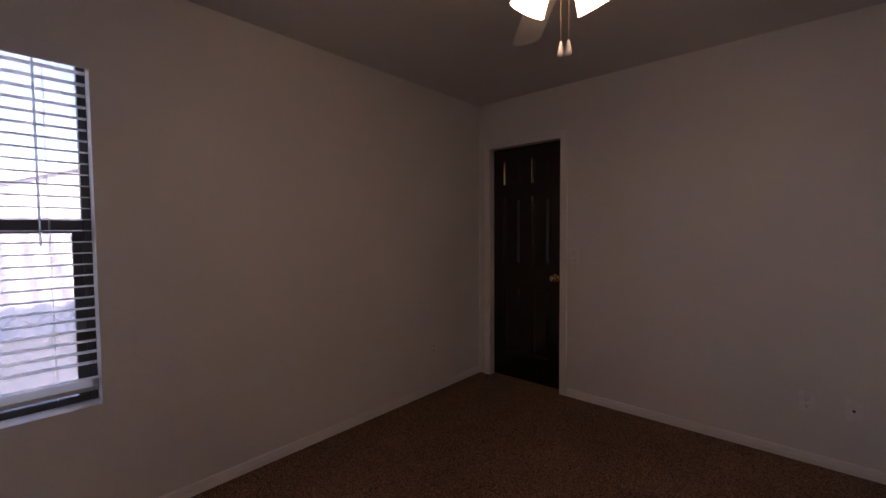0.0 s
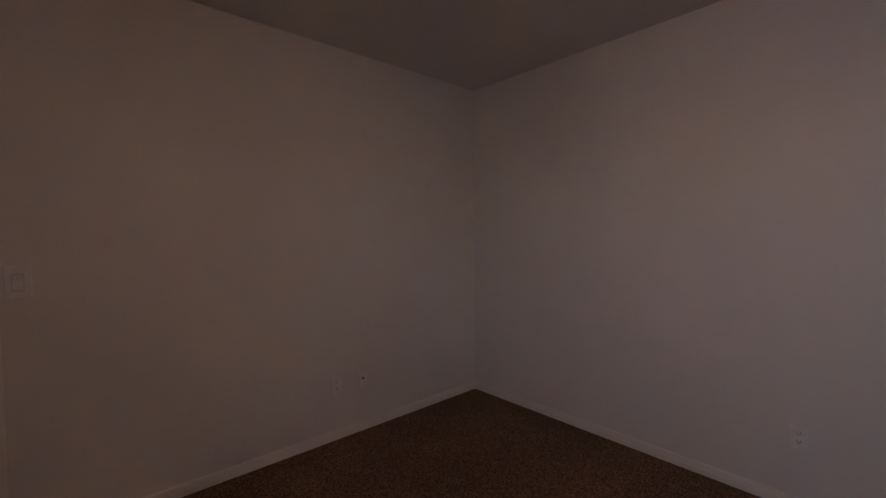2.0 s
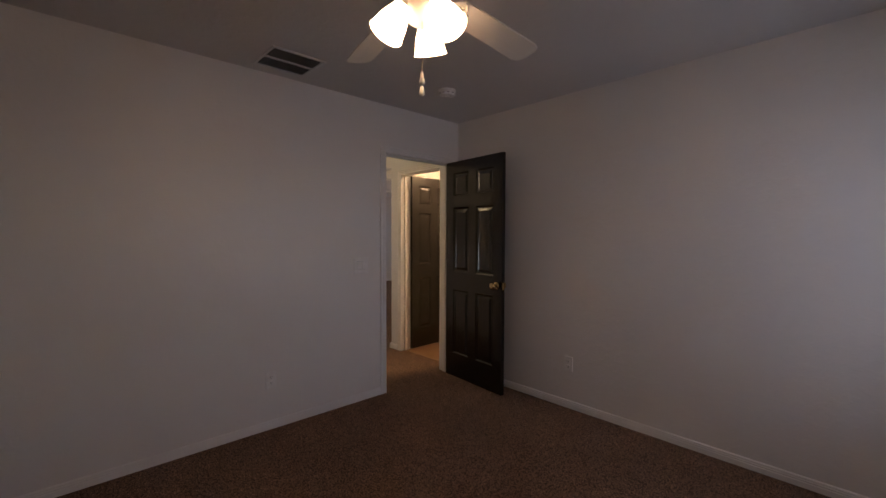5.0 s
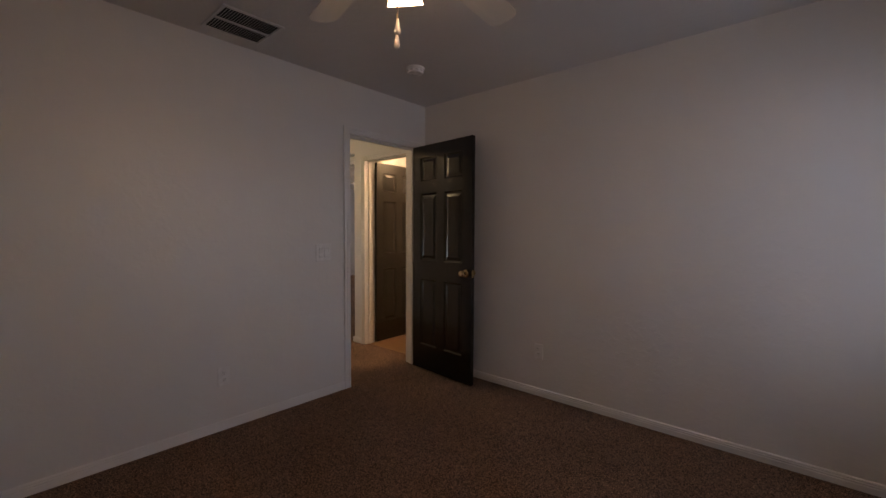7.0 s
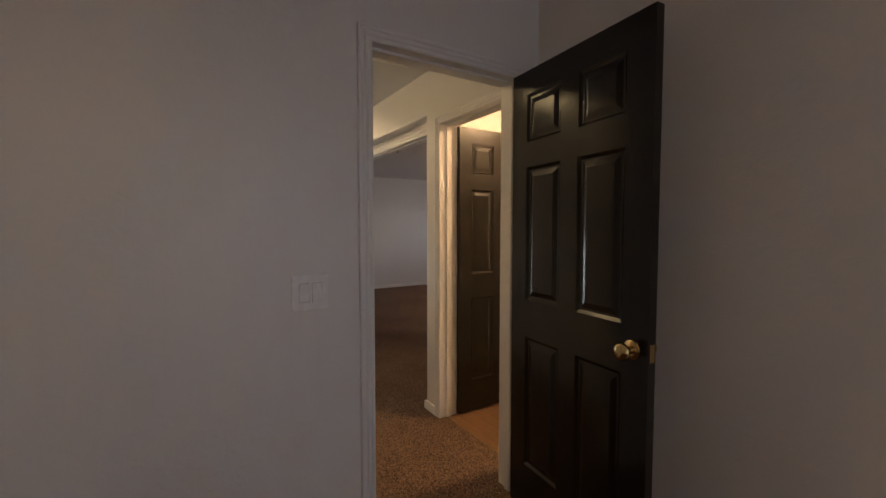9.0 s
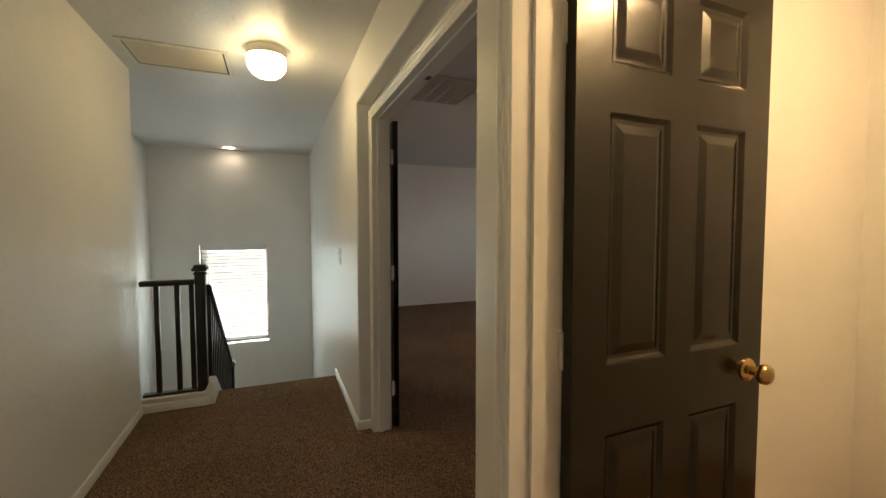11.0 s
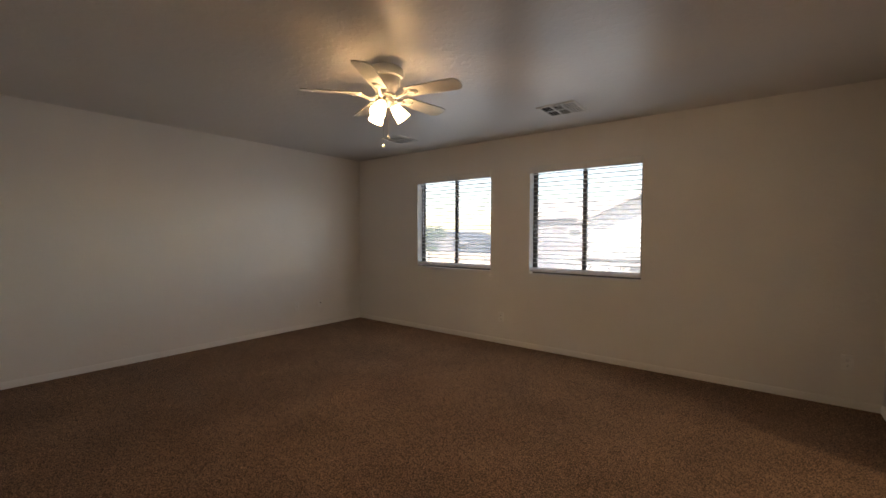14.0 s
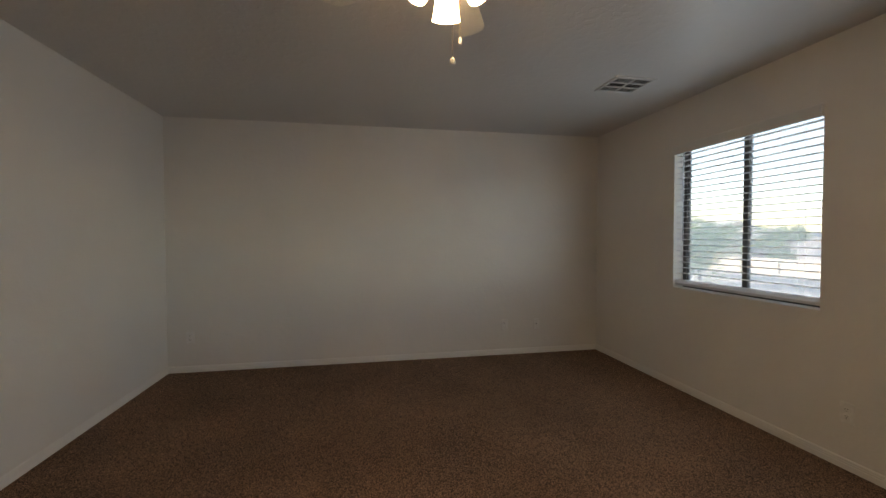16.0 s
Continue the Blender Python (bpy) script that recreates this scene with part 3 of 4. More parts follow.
door_leaf(door4, DC[1] - DC[0] - 0.006, pose(DC[0] + 0.003, NY + 0.050, 0), hinge_side=-1, knob_sides=(-1,), hinges=False)


# ---------------------------------------------------------------- windows and blinds
def window(name, axis, hole, face, out, sash, label):
    """A bronze window set deep in its opening. out: +1 or -1, the direction to the outside along the wall's thickness."""
    a0, a1, z0, z1 = hole
    w = thing(name, pose(0, 0, 0), label, "window", kind="structure")
    g0, g1 = face + out * 0.095, face + out * 0.145
    lo, hi = min(g0, g1), max(g0, g1)

    def b(u0, u1, q0, q1, c, d, bevel=0.003):
        return box(u0, u1, q0, q1, c, d, bevel=bevel) if axis == "x" else box(q0, q1, u0, u1, c, d, bevel=bevel)
    f = 0.030
    part("frame", b(a0, a0 + f, lo, hi, z0, z1), BRONZE, w)
    part("frame", b(a1 - f, a1, lo, hi, z0, z1), BRONZE, w)
    part("frame", b(a0 + f, a1 - f, lo, hi, z0, z0 + f), BRONZE, w)
    part("frame", b(a0 + f, a1 - f, lo, hi, z1 - f, z1), BRONZE, w)
    mid = (lo + hi) / 2
    if sash == "slide":
        c = (a0 + a1) / 2
        part("mullion", b(c - 0.021, c + 0.021, lo + 0.004, hi - 0.004, z0 + f, z1 - f), BRONZE, w)
        part("sash_stile", b(a1 - f - 0.016, a1 - f, lo + 0.010, hi - 0.010, z0 + f, z1 - f), BRONZE, w)
        panes = [(a0 + f, c - 0.021, z0 + f, z1 - f), (c + 0.021, a1 - f - 0.016, z0 + f, z1 - f)]
    elif sash == "fixed":
        panes = [(a0 + f, a1 - f, z0 + f, z1 - f)]
    else:
        c = sash
        part("meeting_rail", b(a0 + f, a1 - f, lo + 0.004, hi - 0.004, c - 0.030, c + 0.026), BRONZE, w)
        part("sash_stile", b(a1 - f - 0.034, a1 - f, lo + 0.010, hi - 0.010, z0 + f, c - 0.030), BRONZE, w)
        part("sash_stile", b(a0 + f, a0 + f + 0.034, lo + 0.010, hi - 0.010, z0 + f, c - 0.030), BRONZE, w)
        panes = [(a0 + f + 0.034, a1 - f - 0.034, z0 + f, c - 0.030), (a0 + f, a1 - f, c + 0.026, z1 - f)]
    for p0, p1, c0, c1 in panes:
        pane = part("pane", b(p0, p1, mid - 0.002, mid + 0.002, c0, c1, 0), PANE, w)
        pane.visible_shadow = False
    return w


def blind(axis, hole, face, out, tilt, material, wand_at, label, spacing=0.0475, gap=0.008, lift=0.022, stack=4):
    """A two-inch slatted blind hung inside an opening, flush with the wall face."""
    a0, a1, z0, z1 = hole
    b = thing("window_blind", pose(0, 0, 0), label, "window blind", "window blinds")
    q = face + out * 0.036
    mid = (a0 + a1) / 2

    def at(a, p, z, m=Matrix()):
        return pose(a, p, z) @ m if axis == "x" else pose(p, a, z, 0, 0, 90) @ m
    half = (a1 - a0) / 2 - gap
    bm = bmesh.new()
    add_box(bm, -half - 0.004, half + 0.004, -0.006, 0.006, -0.040, 0.036, bevel=0.004, seg=2)
    for e in (-1, 1):
        add_box(bm, e * (half + 0.004) - 0.005, e * (half + 0.004) + 0.005, -0.006, 0.030, -0.038, 0.034, bevel=0.002)
    part("valance", bm, SLAT, b, "white blind valance", m=at(mid, face - out * 0.016, z1 - 0.036, Matrix.Diagonal((1, 1 if axis == "x" and out > 0 or axis == "y" and out < 0 else -1, 1, 1))))
    part("headrail", box(-half, half, -0.022, 0.022, -0.022, 0.022, bevel=0.002), SLAT, b, m=at(mid, q, z1 - 0.026))
    bm = bmesh.new()
    n = 5
    top = [bm.verts.new((s * half, -0.025 + 0.05 * i / n, 0.0022 * (1 - (2 * i / n - 1) ** 2) + e)) for s in (-1, 1) for e in (0.0, 0.0024) for i in range(n + 1)]
    k = n + 1
    for e in (0, 1):
        for i in range(n):
            f = (top[e * k + i], top[e * k + i + 1], top[2 * k + e * k + i + 1], top[2 * k + e * k + i])
            bm.faces.new(f if e else f[::-1])
    for i in (0, n):
        bm.faces.new((top[i], top[k + i], top[3 * k + i], top[2 * k + i]))
    bmesh.ops.recalc_face_normals(bm, faces=bm.faces)
    sm = mesh_of("slat", bm, material, True)
    z = z1 - 0.085
    first = z
    while z > z0 + 0.052 + lift + 0.006 * stack:
        share("slat", sm, b, at(mid, q, z, pose(0, 0, 0, tilt)))
        z -= spacing
    part("bottom_rail", box(-half, half, -0.025, 0.025, -0.010, 0.010, bevel=0.003, seg=2), SLAT, b, m=at(mid, q, z0 + 0.012 + lift))
    for i in range(stack):
        share("stacked_slat", sm, b, at(mid, q, z0 + 0.025 + lift + i * 0.006))
    for a in (a0 + 0.14, a1 - 0.14):
        bm = bmesh.new()
        for d in (-0.026, 0.026):
            tube(bm, [(0, d, 0), (0, d, first - z0 - 0.05)], 0.0008, 5)
        part("ladder_cord", bm, SLAT, b, m=at(a, q, z0 + 0.05))
    part("tilt_wand", tube(bmesh.new(), [(0, 0, 0), (0, 0, -0.74)], 0.0040, 6), WAND, b, m=at(wand_at, face + out * 0.004, z1 - 0.07))
    return b


window("window_1", "y", B1WIN, WX, -1, 1.347, "bronze-framed single-hung window with clear glass")
window("window_2", "x", W1, MS, -1, "slide", "bronze-framed sliding window with clear glass")
window("window_3", "x", W2, MS, -1, "slide", "bronze-framed sliding window with clear glass")
window("window_4", "y", SWIN, STX, 1, "fixed", "bronze-framed stair window behind a closed blind")
blind("y", B1WIN, WX, -1, 1, SLAT, B1WIN[1] - 0.17, "white slatted blind with its slats open, in the small bedroom window", lift=0.062, stack=5)
blind("x", W1, MS, -1, -1.5, SLAT, W1[1] - 0.10, "white slatted blind with its slats open, in the large bedroom window")
blind("x", W2, MS, -1, -1.5, SLAT, W2[1] - 0.10, "white slatted blind with its slats open, in the large bedroom window")
blind("y", SWIN, STX, 1, 69, THIN, SWIN[1] - 0.10, "white slatted blind tilted nearly closed, in the stair window", 0.046, 0.022, lift=0.045)


# ---------------------------------------------------------------- stairs and railing
STEP_N, RISE, RUN = 8, 0.18, 0.255
stairs = thing("staircase", pose(5.335, 0, 0), "carpeted stair flight going down to a landing", "stairs", kind="structure")
for i in range(1, STEP_N):
    part("tread", box((i - 1) * RUN - 0.02, i * RUN, SY, 0.265, -i * RISE - 0.16, -i * RISE, bevel=0.012, seg=2), CARPET, stairs)
part("landing", box((STEP_N - 1) * RUN - 0.02, STX - 5.335, SY, STN, -STEP_N * RISE - 0.2, -STEP_N * RISE), CARPET, stairs)
structure("floor_stair_foot", box(HX, 7.1, 0.30, STN, -3.0, -2.88), CARPET, carpet_label, "floor")

curb = thing("stair_curb", pose(0, 0, 0), "white capped curb under the stair railing", "curb", kind="structure")
part("curb", box(5.045, 5.135, 0.33, HN, -0.3, 0.085, bevel=0.004), TRIM, curb)
part("cap", box(5.035, 5.145, 0.325, HN, 0.085, 0.100, bevel=0.004), TRIM, curb)
bm = bmesh.new()
skew = [bm.verts.new((x, y, z)) for y in (0.272, 0.355) for x, z in ((5.115, -0.3), (5.115, 0.155), (5.20, 0.165), (5.335 + 1.78, 0.165 - 1.90 * RISE / RUN), (5.335 + 1.78, -0.45 - 1.78 * RISE / RUN))]
bm.faces.new(skew[:5])
bm.faces.new(skew[5:][::-1])
for i in range(5):
    j = (i + 1) % 5
    bm.faces.new((skew[i], skew[i + 5], skew[j + 5], skew[j]))
bmesh.ops.recalc_face_normals(bm, faces=bm.faces)
part("stringer", bm, TRIM, curb, "white sloping stringer")
bm = bmesh.new()
turn = [bm.verts.new((x, y, z)) for x in (5.042, 5.112) for y, z in ((0.375, 0.0), (0.375, 0.098), (0.328, 0.104), (0.300, 0.168), (0.282, 0.172), (0.266, 0.152), (0.266, 0.0))]
bm.faces.new(turn[:7])
bm.faces.new(turn[7:][::-1])
for i in range(7):
    j = (i + 1) % 7
    bm.faces.new((turn[i], turn[i + 7], turn[j + 7], turn[j]))
bmesh.ops.recalc_face_normals(bm, faces=bm.faces)
bmesh.ops.bevel(bm, geom=list(bm.edges), offset=0.005, segments=2, affect="EDGES")
part("ramped_end", bm, TRIM, curb, "white ramped curb end", True)
part("curb_base", extruded((5.045, HN, 0), (5.045, 0.30, 0), (-1, 0, 0), BASE), TRIM, curb)

rail = thing("stair_railing", pose(0, 0, 0), "dark brown wooden stair railing with square balusters and a capped newel post", "railing", kind="structure")


def newel(x, y, z0, z1):
    bm = box(x - 0.034, x + 0.034, y - 0.034, y + 0.034, z0, z1 - 0.05, bevel=0.004)
    add_box(bm, x - 0.041, x + 0.041, y - 0.041, y + 0.041, z1 - 0.075, z1 - 0.06, bevel=0.004)
    add_box(bm, x - 0.052, x + 0.052, y - 0.052, y + 0.052, z1 - 0.045, z1 - 0.022, bevel=0.006)
    add_box(bm, x - 0.043, x + 0.043, y - 0.043, y + 0.043, z1 - 0.022, z1, bevel=0.010)
    part("newel_post", bm, RAIL, rail, "square newel post with a moulded cap")


newel(5.095, 0.345, 0.0, 1.065)
part("handrail", box(5.062, 5.128, 0.379, HN, 0.915, 0.955, bevel=0.010, seg=2), RAIL, rail)
part("shoe_rail", box(5.068, 5.122, 0.379, HN, 0.100, 0.122, bevel=0.004), RAIL, rail)
bal = mesh_of("baluster", box(-0.016, 0.016, -0.016, 0.016, 0, 0.80, bevel=0.002), RAIL)
for y in (0.405, 0.498, 0.628):
    share("baluster", bal, rail, pose(5.095, y, 0.118))
SLOPE = RISE / RUN
xe = 6.70


def sloped(x0, x1, y0, y1, za, zb):
    """A bar that follows the pitch of the stairs; za..zb at x0."""
    bm = bmesh.new()
    v = [bm.verts.new((x, y, z - (x - x0) * SLOPE)) for x in (x0, x1) for y in (y0, y1) for z in (za, zb)]
    for f in ((0, 1, 3, 2), (4, 6, 7, 5), (0, 4, 5, 1), (2, 3, 7, 6), (0, 2, 6, 4), (1, 5, 7, 3)):
        bm.faces.new([v[i] for i in f])
    bmesh.ops.recalc_face_normals(bm, faces=bm.faces)
    bmesh.ops.bevel(bm, geom=list(bm.edges), offset=0.008, segments=2, affect="EDGES")
    return bm


part("handrail", sloped(5.14, xe, 0.280, 0.345, 0.865, 0.91), RAIL, rail)
part("shoe_rail", sloped(5.20, xe, 0.285, 0.340, 0.175, 0.195), RAIL, rail)
x = 5.24
while x < xe - 0.05:
    share("baluster", bal, rail, pose(x, 0.312, 0.135 - (x - 5.14) * SLOPE))
    x += 0.105
newel(xe + 0.03, 0.312, -1.5, -0.170)


# ---------------------------------------------------------------- ceiling fans
def bell(bm, m, scale=1.0, flare=1.0):
    prof = [(0.022, 0.0), (0.030, -0.006), (0.036, -0.022), (0.044, -0.045), (0.053 * flare, -0.070), (0.057 * flare, -0.092), (0.060 * flare, -0.108), (0.064 * flare, -0.118), (0.062 * flare, -0.119), (0.054 * flare, -0.106), (0.048 * flare, -0.070), (0.034, -0.030), (0.0, -0.018)]
    return lathe(bm, [(r * scale, z * scale) for r, z in prof], 28, m)


def ceiling_fan(x, y, phase, blade_z, radius, shade_phase, chains, ornate, label):
    f = thing("ceiling_fan", pose(x, y, CEILING), label, "ceiling fan", "ceiling fans")
    dz = blade_z - CEILING
    if ornate:
        housing = [(0, 0), (0.118, 0), (0.124, -0.008), (0.124, -0.030), (0.117, -0.038), (0.112, -0.075), (0.120, -0.085), (0.112, -0.115), (0.085, dz - 0.005), (0.078, dz - 0.015), (0, dz - 0.015)]
        wheel = [(0, dz - 0.015), (0.085, dz - 0.015), (0.088, dz - 0.022), (0.085, dz - 0.034), (0.0, dz - 0.034)]
        hub = [(0, dz - 0.034), (0.060, dz - 0.034), (0.063, dz - 0.042), (0.061, dz - 0.085), (0.048, dz - 0.105), (0.030, dz - 0.118), (0.012, dz - 0.128), (0, dz - 0.130)]
    else:
        housing = [(0, 0), (0.030, 0), (0.030, -0.036), (0.110, -0.037), (0.117, -0.043), (0.117, -0.082), (0.111, -0.093), (0.099, -0.098), (0.094, -0.108), (0.095, -0.135), (0.088, -0.158), (0.074, -0.176), (0.064, dz + 0.002), (0, dz + 0.002)]
        wheel = [(0, dz + 0.002), (0.064, dz + 0.002), (0.068, dz - 0.004), (0.068, dz - 0.012), (0.062, dz - 0.018), (0, dz - 0.018)]
        hub = [(0, dz - 0.018), (0.050, dz - 0.018), (0.055, dz - 0.026), (0.054, dz - 0.050), (0.040, dz - 0.064), (0.024, dz - 0.076), (0.010, dz - 0.084), (0, dz - 0.085)]
    part("motor_housing", lathe(bmesh.new(), housing, 48), FANW, f, "white flush-mount motor housing", True)
    part("flywheel", lathe(bmesh.new(), wheel, 40), FANW, f, smooth=True)
    part("switch_housing", lathe(bmesh.new(), hub, 36), FANW, f, "white switch housing", True)
    # blade and blade iron, built along +x
    bm = bmesh.new()
    r0, w0, w1 = 0.165, 0.052, 0.064
    outline = [(r0, -w0), (radius - 0.045, -w1), (radius - 0.016, -w1 + 0.010), (radius - 0.003, -w1 + 0.030), (radius, 0.0), (radius - 0.003, w1 - 0.030), (radius - 0.016, w1 - 0.010), (radius - 0.045, w1), (r0, w0), (r0 - 0.012, 0.030), (r0 - 0.012, -0.030)]
    low = [bm.verts.new((px, py, -0.003)) for px, py in outline]
    up = [bm.verts.new((px, py, 0.003)) for px, py in outline]
    bm.faces.new(low[::-1])
    bm.faces.new(up)
    for i in range(len(outline)):
        j = (i + 1) % len(outline)
        bm.faces.new((low[i], low[j], up[j], up[i]))
    blade_mesh = mesh_of("blade", bm, BLADE)
    bm = bmesh.new()
    tube(bm, [(0.070, 0, -0.020), (0.095, 0, -0.030), (0.125, 0, -0.024), (0.150, 0, -0.012), (0.175, 0, -0.008)], [0.012, 0.011, 0.010, 0.010, 0.008], 8)
    if ornate:
        for s in (-1, 1):
            tube(bm, [(0.100, s * 0.006, -0.026), (0.120, s * 0.028, -0.020), (0.148, s * 0.046, -0.012), (0.178, s * 0.048, -0.008), (0.196, s * 0.030, -0.008), (0.186, s * 0.014, -0.008)], 0.0070, 7)
            tube(bm, [(0.135, s * 0.004, -0.016), (0.150, s * 0.022, -0.012), (0.172, s * 0.020, -0.008)], 0.0050, 6)
        add_box(bm, 0.168, 0.232, -0.012, 0.012, -0.010, -0.003, bevel=0.003)
    else:
        lathe(bm, [(0, -0.012), (0.022, -0.012), (0.030, -0.008), (0.034, -0.003), (0.0, -0.003)], 18, pose(0.198, 0, 0) @ Matrix.Diagonal((1.35, 1.0, 1, 1)))
        lathe(bm, [(0.012, -0.013), (0.015, -0.016), (0.019, -0.016), (0.022, -0.013)], 18, pose(0.198, 0, 0) @ Matrix.Diagonal((1.35, 1.0, 1, 1)))
    for s in (-1, 1):
        lathe(bm, [(0, -0.013), (0.005, -0.012), (0.006, -0.009), (0, -0.009)], 8, pose(0.205, s * 0.018, 0))
    iron_mesh = mesh_of("blade_iron", bm, FANW, True)
    for i in range(5):
        m = pose(0, 0, dz, 0, 0, phase + 72 * i)
        b = share("blade", blade_mesh, f, m @ pose(0, 0, 0.0, -12))
        tagged(share("blade_iron", iron_mesh, b, pose(0, 0, 0)), "white cast blade iron")
    # light kit
    bm = bmesh.new()
    bell(bm, Matrix(), *((0.94, 0.98) if ornate else (0.90, 0.90)))
    shade_mesh = mesh_of("shade", bm, SHADE if ornate else SHADE_2, True)
    bulb_mesh = mesh_of("bulb", lathe(bmesh.new(), [(0, -0.020), (0.012, -0.022), (0.014, -0.036), (0.023, -0.055), (0.026, -0.070), (0.021, -0.086), (0.010, -0.094), (0, -0.096)], 16), BULB_1 if ornate else BULB_2, True)
    holder_mesh = mesh_of("holder", lathe(bmesh.new(), [(0, 0.030), (0.012, 0.028), (0.016, 0.012), (0.026, 0.004), (0.030, -0.006), (0.029, -0.012), (0.0, -0.012)], 20), FANW, True)
    for i in range(3):
        a = shade_phase + 120 * i
        m = pose(0, 0, dz - (0.048 if ornate else 0.050), 0, 0, a)
        tip = m @ pose(0.062 if ornate else 0.050, 0, -0.014, 0, -30 if ornate else -40, 0)
        s = share("lamp_arm", mesh_of("lamp_arm", tube(bmesh.new(), [(px - (0 if ornate else 0.018), 0, pz) for px, pz in ((0.040, 0.002), (0.050, 0.006), (0.060, 0.0), (0.066, -0.012))], 0.010, 8), FANW, True), f, m)
        share("holder", holder_mesh, f, tip)
        shade = tagged(share("shade", shade_mesh, f, tip @ pose(0, 0, -0.006)), "lit frosted bell glass shade")
        share("bulb", bulb_mesh, shade, Matrix())
    for ang, r, length, style in chains:
        c = pose(r * math.cos(radians(ang)), r * math.sin(radians(ang)), dz - (0.075 if ornate else 0.040))
        bm = bmesh.new()
        z = 0.0
        while z > -length:
            bmesh.ops.create_icosphere(bm, subdivisions=1, radius=0.0018, matrix=Matrix.Translation((0, 0, z)))
            z -= 0.0052
        ch = part("pull_chain", bm, CHAIN, f, "beaded pull chain", m=c)
        if style == "drop":
            bob = [(0, 0.0), (0.0035, -0.001), (0.006, -0.015), (0.0095, -0.034), (0.0090, -0.040), (0.006, -0.044), (0, -0.046)]
        elif style == "ball":
            bob = [(0, 0.004), (0.006, 0.001), (0.0105, -0.008), (0.0115, -0.014), (0.0085, -0.021), (0, -0.024)]
        else:
            bob = [(0, 0.0), (0.004, -0.001), (0.0062, -0.006), (0.0062, -0.020), (0.0045, -0.025), (0, -0.026)]
        part("bob", lathe(bmesh.new(), bob, 14), FANW, ch, "white pull bob", True, pose(0, 0, -length))
    return f


ceiling_fan(-0.419, 1.326, 274.5, 2.163, 0.675, 305, ((140, 0.027, 0.204, "drop"), (320, 0.027, 0.222, "drop")), True, "white five-blade ceiling fan with ornate irons and three lit shades")
ceiling_fan(5.385, -3.005, 48.5, 2.232, 0.545, 110, ((330, 0.060, 0.275, "ball"), (296, 0.056, 0.212, "tip")), False, "white five-blade flush ceiling fan with three lit bell glass shades")


# ---------------------------------------------------------------- vents, detectors, lights on the ceilings
def louvre_vent(name, x0, x1, y0, y1, rows, along, label, slat_pitch=0.0125, border=0.028, tilt=35):
    """A ceiling register: a raised frame, dark backing and thin slats in rows. along: the direction the slats run."""
    v = thing(name, pose((x0 + x1) / 2, (y0 + y1) / 2, CEILING), label, "vent")
    hx, hy = (x1 - x0) / 2, (y1 - y0) / 2
    part("backing", box(-hx + 0.01, hx - 0.01, -hy + 0.01, hy - 0.01, -0.0035, -0.001), DARK, v)
    bm = bmesh.new()
    add_box(bm, -hx, hx, -hy, -hy + border, -0.010, -0.0005, bevel=0.003)
    add_box(bm, -hx, hx, hy - border, hy, -0.010, -0.0005, bevel=0.003)
    add_box(bm, -hx, -hx + border, -hy + border, hy - border, -0.010, -0.0005, bevel=0.003)
    add_box(bm, hx - border, hx, -hy + border, hy - border, -0.010, -0.0005, bevel=0.003)
    part("frame", bm, VENT, v, "white enamelled frame")
    ix, iy = hx - border, hy - border
    if along == "x":
        span, lo, n_axis = 2 * iy / rows, -iy, ix
    else:
        span, lo, n_axis = 2 * ix / rows, -ix, iy
    # the slats run across each row
    bar = 0.018
    length = span - bar
    sm = mesh_of("slat", box(-length / 2, length / 2, -0.0042, 0.0042, -0.0006, 0.0006), VENT)
    for r in range(rows):
        c = lo + span * (r + 0.5)
        if r:
            e = lo + span * r
            part("divider", box(-ix, ix, e - bar / 2, e + bar / 2, -0.009, -0.003) if along == "x" else box(e - bar / 2, e + bar / 2, -iy, iy, -0.009, -0.003), VENT, v)
        n = int(2 * n_axis / slat_pitch)
        for i in range(n):
            a = -n_axis + slat_pitch * (i + 0.5)
            m = pose(a, c, -0.0075, 0, 0, 90) if along == "x" else pose(c, a, -0.0075)
            share("slat", sm, v, m @ pose(0, 0, 0, tilt))
    return v


louvre_vent("ceiling_vent", 0.945, 1.277, 0.955, 1.290, 2, "y", "white two-row ceiling supply register", 0.0145, 0.020, -38)
louvre_vent("return_grille", 4.335, 4.935, -1.715, -1.235, 4, "x", "large white ceiling return-air grille in four panels", 0.014, 0.022, 48)
louvre_vent("return_grille", 4.46, 4.895, 0.065, 0.655, 1, "x", "white ceiling return-air grille in the hall", 0.024, 0.026, 45)


